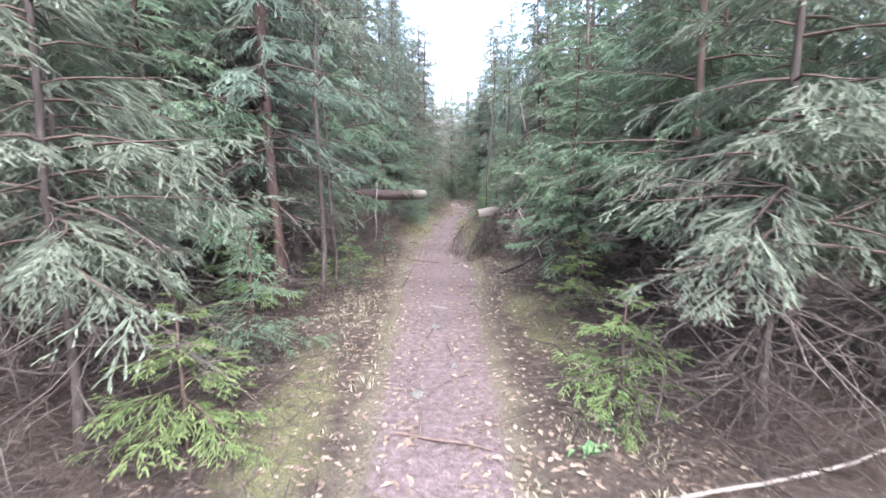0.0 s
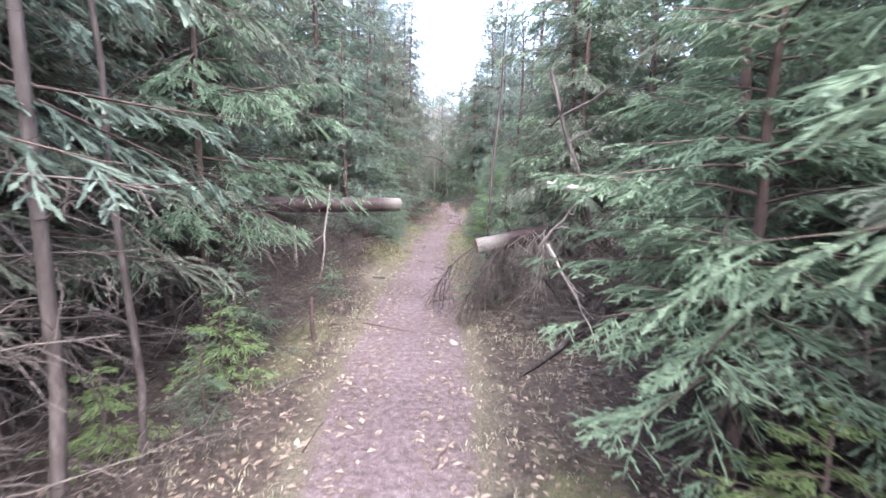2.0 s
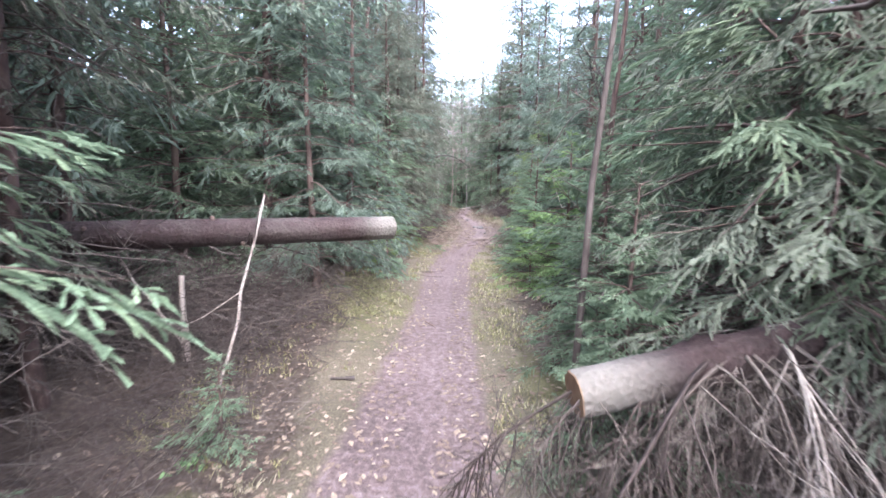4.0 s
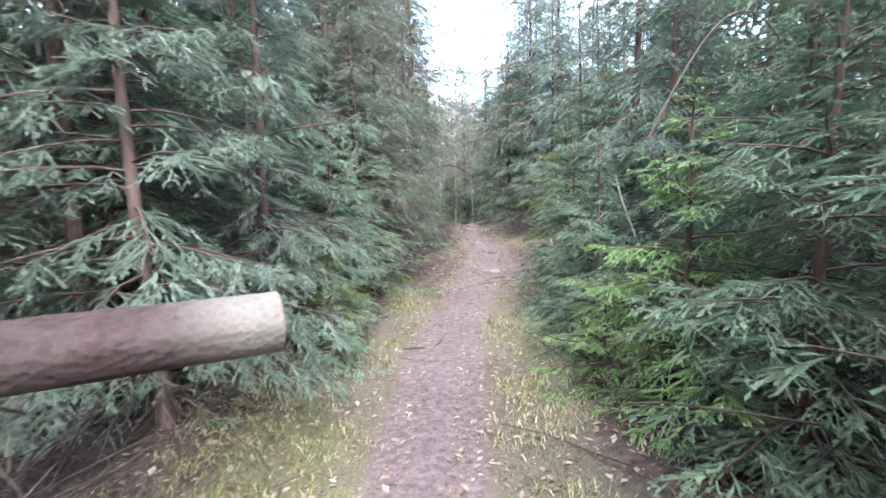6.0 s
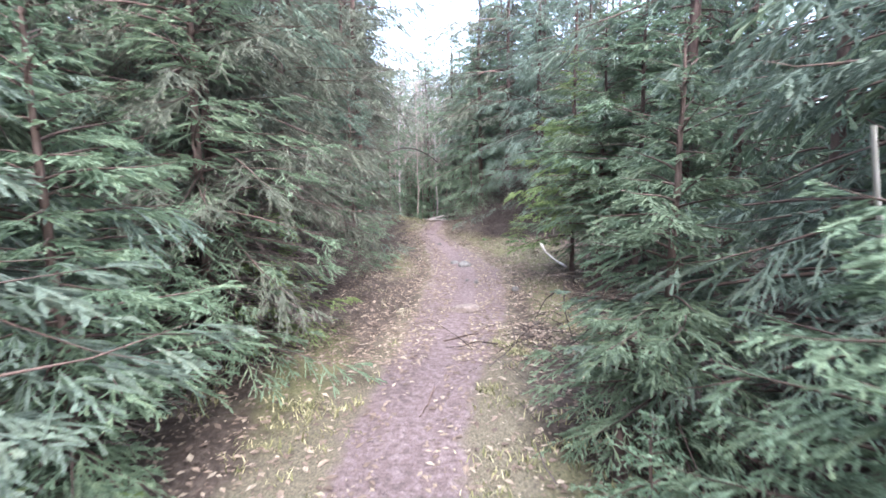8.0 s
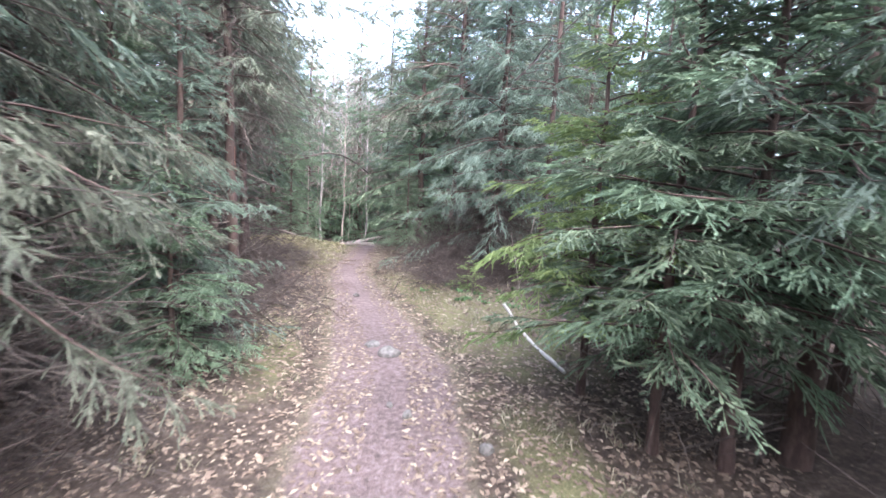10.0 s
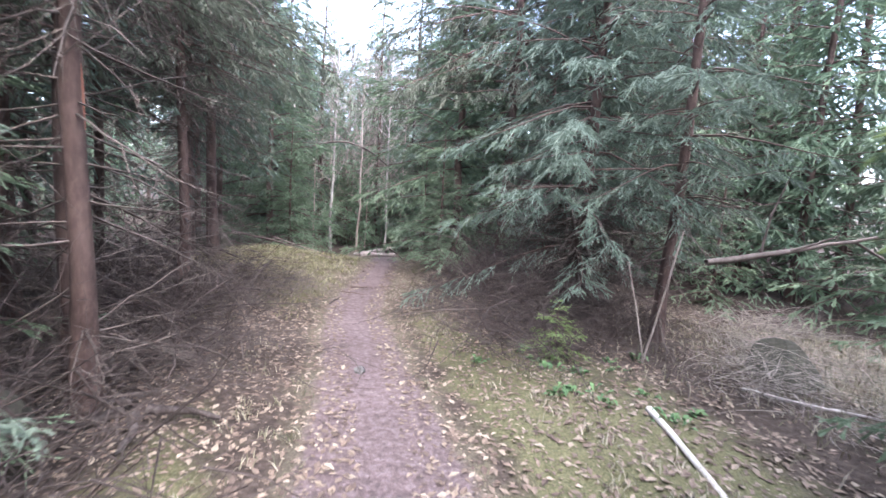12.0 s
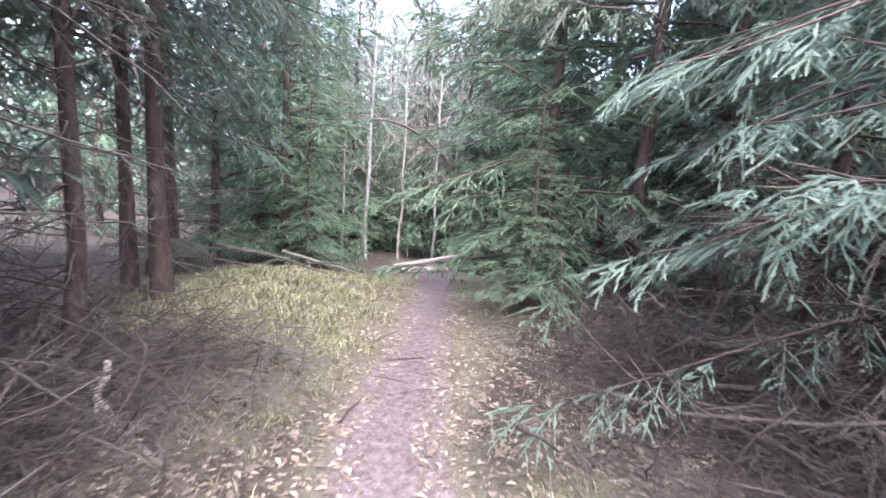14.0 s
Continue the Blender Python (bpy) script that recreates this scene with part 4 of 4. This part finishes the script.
def fallen_log(name, a, b, r0, r1, label, knots=6, seed=3):
    """A sawn trunk from its cut end a to b, with knots and a pale sawn face."""
    rng = np.random.RandomState(seed)
    a, b = Vector(a), Vector(b)
    L = (b - a).length
    root = new(name)
    root.matrix_basis = Matrix.LocRotScale(a, (b - a).to_track_quat("Z", "Y"), None)
    n, k = 40, 28
    t = np.linspace(0, 1, n)
    ang = np.arange(k) * 2 * math.pi / k
    rr = (r0 + (r1 - r0) * t)[:, None] * (1 + 0.025 * np.sin(ang * 3 + 1)[None] + 0.015 * np.sin(ang[None] * 7 + t[:, None] * 9)) + rng.normal(0, 0.0025, (n, k))
    for i in range(knots):
        z0, a0 = 0.06 + 0.8 * rng.rand(), rng.rand() * 6.28
        rr += 0.022 * np.exp(-((t[:, None] - z0) * L / 0.05) ** 2 - (((ang[None] - a0 + math.pi) % (2 * math.pi) - math.pi) / 0.28) ** 2)
    bow = 0.02 * np.sin(t * 3.0)
    V = np.stack([rr * np.cos(ang) + bow[:, None], rr * np.sin(ang), np.repeat(t[:, None] * L, k, 1)], -1).reshape(-1, 3)
    i = np.arange(n - 1)[:, None] * k
    j = np.arange(k)[None]
    F = np.stack([i + j, i + (j + 1) % k, i + k + (j + 1) % k, i + k + j], -1).reshape(-1, 4)
    part("bark", mesh_from("bark", V, F, LOGBARK, True), root)
    bm = bmesh.new()
    ring = [bm.verts.new((0.985 * rr[0][q] * math.cos(ang[q]) + bow[0], 0.985 * rr[0][q] * math.sin(ang[q]), 0.012)) for q in range(k)]
    rim = [bm.verts.new((0.955 * rr[0][q] * math.cos(ang[q]) + bow[0], 0.955 * rr[0][q] * math.sin(ang[q]), -0.004)) for q in range(k)]
    mid = bm.verts.new((bow[0], 0, -0.006))
    for q in range(k):
        bm.faces.new((ring[q], ring[(q + 1) % k], rim[(q + 1) % k], rim[q]))
        bm.faces.new((rim[q], rim[(q + 1) % k], mid))
    me = bpy.data.meshes.new("sawn_face")
    bm.to_mesh(me)
    bm.free()
    me.materials.append(CUTWOOD)
    part("sawn_face", me, root, "pale sawn end grain")
    for i in range(knots):
        stub = Tubes(8)
        z0, a0 = (0.06 + 0.8 * rng.rand()) * L, rng.rand() * 6.28
        d = np.array([math.cos(a0), math.sin(a0), 0.25])
        p = np.array([0, 0, z0])
        rad = r0 + (r1 - r0) * z0 / L
        stub.add([p + d * rad * 0.9, p + d * (rad + 0.02), p + d * (rad + 0.035)], [0.024, 0.02, 0.001])
        part("branch_stub", stub.mesh("branch_stub", CUTWOOD if i % 2 else BARK), root, "pale cut branch stub" if i % 2 else "")
    return tagged(root, label, "log", "fallen logs")


fallen_log("fallen_log", (-0.46, 11.64, 0.99), (-5.15, 8.85, 1.06), 0.115, 0.125, "thick reddish-brown fallen trunk sawn off beside the path")
leaning = fallen_log("fallen_log", (0.62, 8.4, 0.77), (5.5, 9.15, 1.66), 0.085, 0.13, "grey-brown fallen trunk lying on a heap of dead branches", seed=5)
trunk_branches(leaning, (0.62, 8.4, 0.77), (5.5, 9.15, 1.66), 110, 4)
stick("leaning_stem", (1.75, 7.9, 0.9), (1.3, 8.3, 2.6), 0.028, BARK_DARK, "dark broken dead stem leaning out of a brush heap", "dead tree", 0.04, forks=5, group="broken branches")
stick("broken_branch", (1.08, 7.25, 1.48), (2.7, 6.9, 1.22), 0.02, DEADWOOD, "thick broken branch with pale bare wood", "branch", 0.05, taper=1.3, forks=1, group="broken branches", tip=True)
stick("broken_branch", (1.40, 7.4, 1.46), (2.3, 7.3, 1.27), 0.017, BARK_RED, "brown broken branch on a brush heap", "branch", 0.03, group="broken branches")

ST = "thin grey-brown stick lying on the path"
for a, b, r, m, f in (((-0.27, 2.5), (0.26, 2.33), 0.012, BARK, 2), ((-0.15, 4.1), (-0.05, 4.56), 0.009, BROWN_DEAD, 0), ((0.04, 3.95), (0.09, 3.63), 0.010, BROWN_DEAD, 0), ((0.2, 2.55), (0.42, 2.62), 0.008, BARK, 0),
                      ((-0.09, 4.95), (0.08, 4.55), 0.011, BROWN_DEAD, 0), ((-1.42, 5.3), (-1.0, 4.69), 0.012, BROWN_DEAD, 1), ((-0.97, 6.35), (-0.73, 6.75), 0.012, BROWN_DEAD, 0), ((0.18, 5.6), (0.3, 5.9), 0.009, BARK, 1),
                      ((-0.56, 8.05), (0.25, 7.75), 0.011, BARK, 1), ((-0.95, 7.95), (-0.66, 8.05), 0.013, BARK, 0), ((0.14, 8.9), (0.51, 9.2), 0.012, BROWN_DEAD, 1), ((-0.55, 10.15), (-0.72, 10.1), 0.018, BARK_DARK, 0),
                      ((0.05, 5.05), (-0.15, 5.2), 0.007, DEADWOOD, 0), ((0.2, 6.1), (0.45, 6.12), 0.008, BARK, 0), ((-0.1, 11.6), (0.02, 11.3), 0.01, BARK, 0), ((-0.3, 13.9), (0.05, 13.8), 0.008, BARK_DARK, 1), ((-0.3, 14.1), (-0.1, 14.15), 0.01, BARK_DARK, 0),
                      ((0.0, 14.2), (0.1, 14.6), 0.008, BARK, 0), ((0.22, 24.81), (0.31, 25.15), 0.010, BARK_DARK, 0), ((0.77, 24.95), (0.7, 24.5), 0.008, BROWN_DEAD, 0), ((0.4, 25.8), (0.7, 25.9), 0.009, BARK, 0), ((0.3, 25.5), (0.62, 25.4), 0.008, BARK, 1),
                      ((0.55, 26.6), (0.3, 26.2), 0.008, BROWN_DEAD, 0), ((-0.15, 26.1), (-0.1, 26.6), 0.012, BROWN_DEAD, 0), ((0.5, 17.0), (0.85, 17.2), 0.008, BARK, 1), ((0.4, 16.1), (0.3, 15.7), 0.008, BARK, 0), ((1.5, 17.7), (2.0, 17.6), 0.008, BROWN_DEAD, 1)):
    stick("stick", a, b, r, m, ST, forks=f)
stick("stick", (2.55, 21.95), (2.40, 19.75), 0.023, BLEACHED, "long peeled whitish pole lying beside the path", "pole", 0.03, taper=0.75)
stick("branch", (0.84, 6.7), (2.21, 7.6, 0.35), 0.022, BARK_DARK, "dark bent branch on the forest floor", "branch", 0.07, forks=3)
stick("branch", (1.2, 3.5, 0.12), (2.4, 3.9, 0.32), 0.022, BARK_DARK, "dark fallen branch leaning on the ground", "branch", 0.07, forks=4)
stick("branch", (1.0, 1.95), (2.6, 2.3, 0.16), 0.010, DEADWOOD, "long thin grey branch on the forest floor", "branch", 0.03, forks=2)
stick("cane", (3.05, 22.9), (3.18, 22.75, 1.25), 0.010, DEADWOOD, "thin pale upright stick", "stick", 0.015, taper=0.6, group="upright sticks")
stick("cane", (3.12, 23.0), (2.98, 23.2, 0.95), 0.008, DEADWOOD, "thin pale upright stick", "stick", 0.02, taper=0.6, group="upright sticks")
stick("branch", (3.3, 22.6, 1.02), (4.9, 22.7, 1.30), 0.026, BROWN_DEAD, "grey forked fallen branch", "branch", 0.05, forks=3)
stick("stump", (-0.92, 7.5), (-0.94, 7.52, 0.42), 0.022, BARK_RED, "small broken dead stem", "stump", 0.02, taper=0.6)
stick("stump", (1.22, 15.0), (1.22, 15.0, 0.30), 0.035, BARK_RED, "short broken dead stem", "stump", 0.01, taper=0.9)
stick("stump", (-1.85, 10.2), (-1.88, 10.25, 0.75), 0.03, DEADWOOD, "broken pale dead stem", "stump", 0.02, taper=0.7)
stick("dry_branch", (-1.5, 10.95, 1.33), (-1.40, 9.75), 0.010, DEADWOOD, "pale bare branch leaning on a fallen log", "branch", 0.04, forks=4, taper=1.4)
stick("dry_branch", (1.74, 14.5, 1.56), (2.3, 14.6), 0.008, BLEACHED, "thin pale dead stick standing among young spruces", "stick", 0.04, forks=3, taper=1.5)
stick("dry_branch", (-1.9, 10.3, 0.15), (-2.7, 10.6, 1.05), 0.016, DEADWOOD, "forked pale dry branch standing in a brush heap", "branch", 0.05, forks=4)
stick("dry_branch", (1.1, 7.5, 0.9), (1.3, 7.2, 1.3), 0.014, DEADWOOD, "forked pale dry branch", "branch", 0.06, forks=4)
stick("dry_branch", (1.15, 7.4, 0.95), (1.45, 6.9, 0.25), 0.012, DEADWOOD, "long hanging dry branch", "branch", 0.06, forks=3)
stick("log", (0.3, 30.6), (1.15, 31.3), 0.06, DEADWOOD, "grey log lying across the far path", "log", 0.01, sides=10, taper=0.9)
stick("log", (0.1, 32.0), (1.6, 32.2, -0.1), 0.05, DEADWOOD, "pale fallen branch at the end of the path", "log", 0.02, taper=0.8)
arch = Tubes(6)
tt = np.linspace(0, 1, 14)
arch.add(np.stack([-1.9 + 2.9 * tt, 31.0 + 0.6 * tt, 1.55 + 1.05 * np.sin(tt * 2.6) ** 1.0 - 0.25 * tt], 1), 0.035 * (1 - 0.5 * tt))
root = new("arched_branch")
part("stem", arch.mesh("stem", BARK_DARK), root)
tagged(root, "dark bare branch arching over the far path", "branch", "broken branches")

stick("branch", (-1.75, 24.0), (-0.9, 23.95), 0.026, BROWN_DEAD, "thick brown stick on the forest floor", "branch", 0.03)
stick("branch", (-1.05, 24.8, 0.32), (-0.53, 24.28), 0.022, DEADWOOD, "pale bent branch beside a spruce", "branch", 0.10, forks=1)
stick("branch", (-1.9, 28.2, 0.45), (-0.5, 28.5), 0.024, BROWN_DEAD, "grey fallen branch on the bank", "branch", 0.05, forks=4)
stick("branch", (-1.3, 28.9, 0.30), (-0.2, 29.8), 0.02, DEADWOOD, "pale fallen branch behind the bank", "branch", 0.05, forks=3)
stick("branch", (-2.6, 27.4, 0.55), (-1.2, 28.6, 0.1), 0.022, BROWN_DEAD, "dry branch fallen across the bank", "branch", 0.06, forks=5)
stick("stick", (3.6, 22.42), (4.25, 21.85), 0.016, BLEACHED, "bleached stick lying on the slope", "stick", 0.04, forks=1)
stick("dead_tree", (1.6, 12.35), (2.6, 12.0, 2.7), 0.02, DEADWOOD, "pale leaning dead stem among young spruces", "dead tree", 0.03, forks=4, group="broken branches")
for x0, y0, turns, n in ((-1.2, 24.2, 20, 5), (-1.6, 25.3, 70, 4), (-0.5, 21.85, 120, 4)):
    for i in range(n):
        a = radians(turns + i * 330 / n)
        stick("root", (x0 + 0.05 * math.cos(a), y0 + 0.05 * math.sin(a), gz(x0, y0) + 0.07), (x0 + 0.42 * math.cos(a), y0 + 0.42 * math.sin(a)), 0.03, BARK_DARK, "dark surface root at the foot of a spruce", "root", 0.08, taper=0.35, group="tree roots")
arc = Tubes(6)
tt = np.linspace(0, 1, 14)
arc.add(np.stack([1.18 + 0.9 * tt, 12.3 + 0.25 * tt, 1.55 + 0.78 * np.sin(np.pi * (0.08 + 0.72 * tt)) ** 1.2], 1), 0.007 * (1 - 0.5 * tt))
root = new("arched_branch")
part("stem", arc.mesh("stem", BROWN_DEAD), root)
tagged(root, "thin pale dead branch bent into an arch", "branch", "broken branches")

stone(-0.17, 2.99, 0.055, 0.045, 0.04, "pale flat stone set in the path", 1)
stone(0.08, 3.46, 0.03, 0.025, 0.03, "small dark stone on the path", 2)
stone(0.36, 7.5, 0.075, 0.035, 0.03, "pale flat chip of wood on the path", 3, mat=DEADWOOD)
stone(0.34, 5.25, 0.05, 0.035, 0.03, "small dark stone on the path", 4)
stone(-0.06, 4.4, 0.05, 0.05, 0.03, "pale stone set in the path", 11)
stone(0.77, 17.94, 0.17, 0.11, 0.06, "low earthy stone half sunk in the path", 5, 0.3, EARTH)
stone(1.03, 19.21, 0.035, 0.04, 0.05, "small dark stone on the path", 6)
stone(0.92, 19.38, 0.04, 0.025, 0.025, "small dark stone on the path", 7)
stone(1.46, 18.74, 0.05, 0.04, 0.05, "small dark stone beside the path", 8)
stone(0.98, 20.42, 0.11, 0.08, 0.075, "grey angular stone on the path", 9)
stone(0.83, 20.7, 0.08, 0.07, 0.04, "flat grey stone on the path", 10)
stone(0.66, 22.8, 0.06, 0.04, 0.045, "small dark stone on the path", 12)
stone(-1.15, 21.3, 0.5, 0.42, 0.4, "large dark mossy boulder under the trees", 13, mat=DARK_ROCK)
stone(-2.2, 27.8, 0.4, 0.35, 0.35, "dark boulder among the trees", 14, mat=DARK_ROCK)
stone(4.25, 22.75, 0.5, 0.38, 0.3, "low mossy root mound on the slope", 15, 0.45, DARK_ROCK)


def herb(x, y, s, n, label):
    """A small leafy plant: a rosette of pointed folded leaves."""
    rng = np.random.RandomState(int(x * 91 + y * 17) % 9999)
    V, F = [], []
    for i in range(n):
        a, el, L = rng.rand() * 6.28, 0.3 + 0.8 * rng.rand(), s * (0.6 + 0.6 * rng.rand())
        d, w = np.array([math.cos(a) * math.cos(el), math.sin(a) * math.cos(el), math.sin(el)]), np.array([-math.sin(a), math.cos(a), 0])
        o = np.array([rng.normal(0, s * 0.4), rng.normal(0, s * 0.4), 0])
        k = len(V)
        V += [o, o + d * L * 0.5 + w * L * 0.2 + [0, 0, 0.01], o + d * L * 0.5, o + d * L * 0.5 - w * L * 0.2 + [0, 0, 0.01], o + d * L - [0, 0, L * 0.25]]
        F += [(k, k + 1, k + 2), (k, k + 2, k + 3), (k + 1, k + 4, k + 2), (k + 2, k + 4, k + 3)]
    ob = new("herb_plant", mesh_from("herb_plant", V, F, FERNM))
    ob.matrix_basis = Matrix.Translation((x, y, gz(x, y)))
    return tagged(ob, label, "plant", "green plants on the forest floor", "stuff")


for i in range(16):
    herb(2.0 + 1.1 * RNG.rand(), 21.6 + 1.4 * RNG.rand(), 0.07 + 0.03 * RNG.rand(), 10, "small green leafy plant among fallen leaves")
for x, y in ((2.0, 22.2), (0.75, 2.3), (0.95, 2.5), (1.6, 22.9), (-1.2, 9.0)):
    herb(x, y, 0.09, 14, "small bright green leafy plant")

stick("dead_branch", (2.75, 23.62, 3.05), (3.95, 23.6, 4.35), 0.022, BARK_DARK, "dark bare dead branch hung up in the trees", "branch", 0.02, forks=3, group="broken branches")


def bark_wound(z0, z1, r, facing):
    """A strip of raw underbark on a trunk."""
    n, k = 9, 7
    V = []
    rng = np.random.RandomState(5)
    for i in range(n):
        t = i / (n - 1)
        w = 0.75 * math.sin(0.35 + 2.4 * t) * (0.85 + 0.3 * rng.rand())
        for j in range(k):
            a = facing + w * (j / (k - 1) - 0.5)
            q = r * (1.09 - 0.12 * t) - (0.004 if j in (0, k - 1) else 0)
            V.append((q * math.cos(a), q * math.sin(a), z0 + (z1 - z0) * t))
    F = [(i * k + j, i * k + j + 1, (i + 1) * k + j + 1, (i + 1) * k + j) for i in range(n - 1) for j in range(k - 1)]
    return mesh_from("bark_wound", V, F, RAWBARK, True)


for tree in [o for o in scene.objects if o.name.startswith("spruce_tree") and (o.matrix_basis.translation.xy - Vector((-0.5, 21.85))).length < 0.35]:
    w = part("bark_wound", bark_wound(1.45, 1.95, 0.0545, 0.0), tree, "raw orange wound in the bark")
    w.matrix_basis = Matrix.Rotation(radians(-50) - tree.matrix_basis.to_euler().z, 4, "Z")


def slope_spots(r, n):
    return 5.2 + r.normal(0, 1.0, n), 22.6 + r.normal(0, 1.1, n)


scatter("grass", 5000, slope_spots, blade_shape(0.09), GRASSM, "pale dry grass on the open slope", "grass", 61)
scatter("leaf_litter", 4000, slope_spots, leaf_shape, LITTER, "fallen leaves on the open slope", "leaf litter", 62)
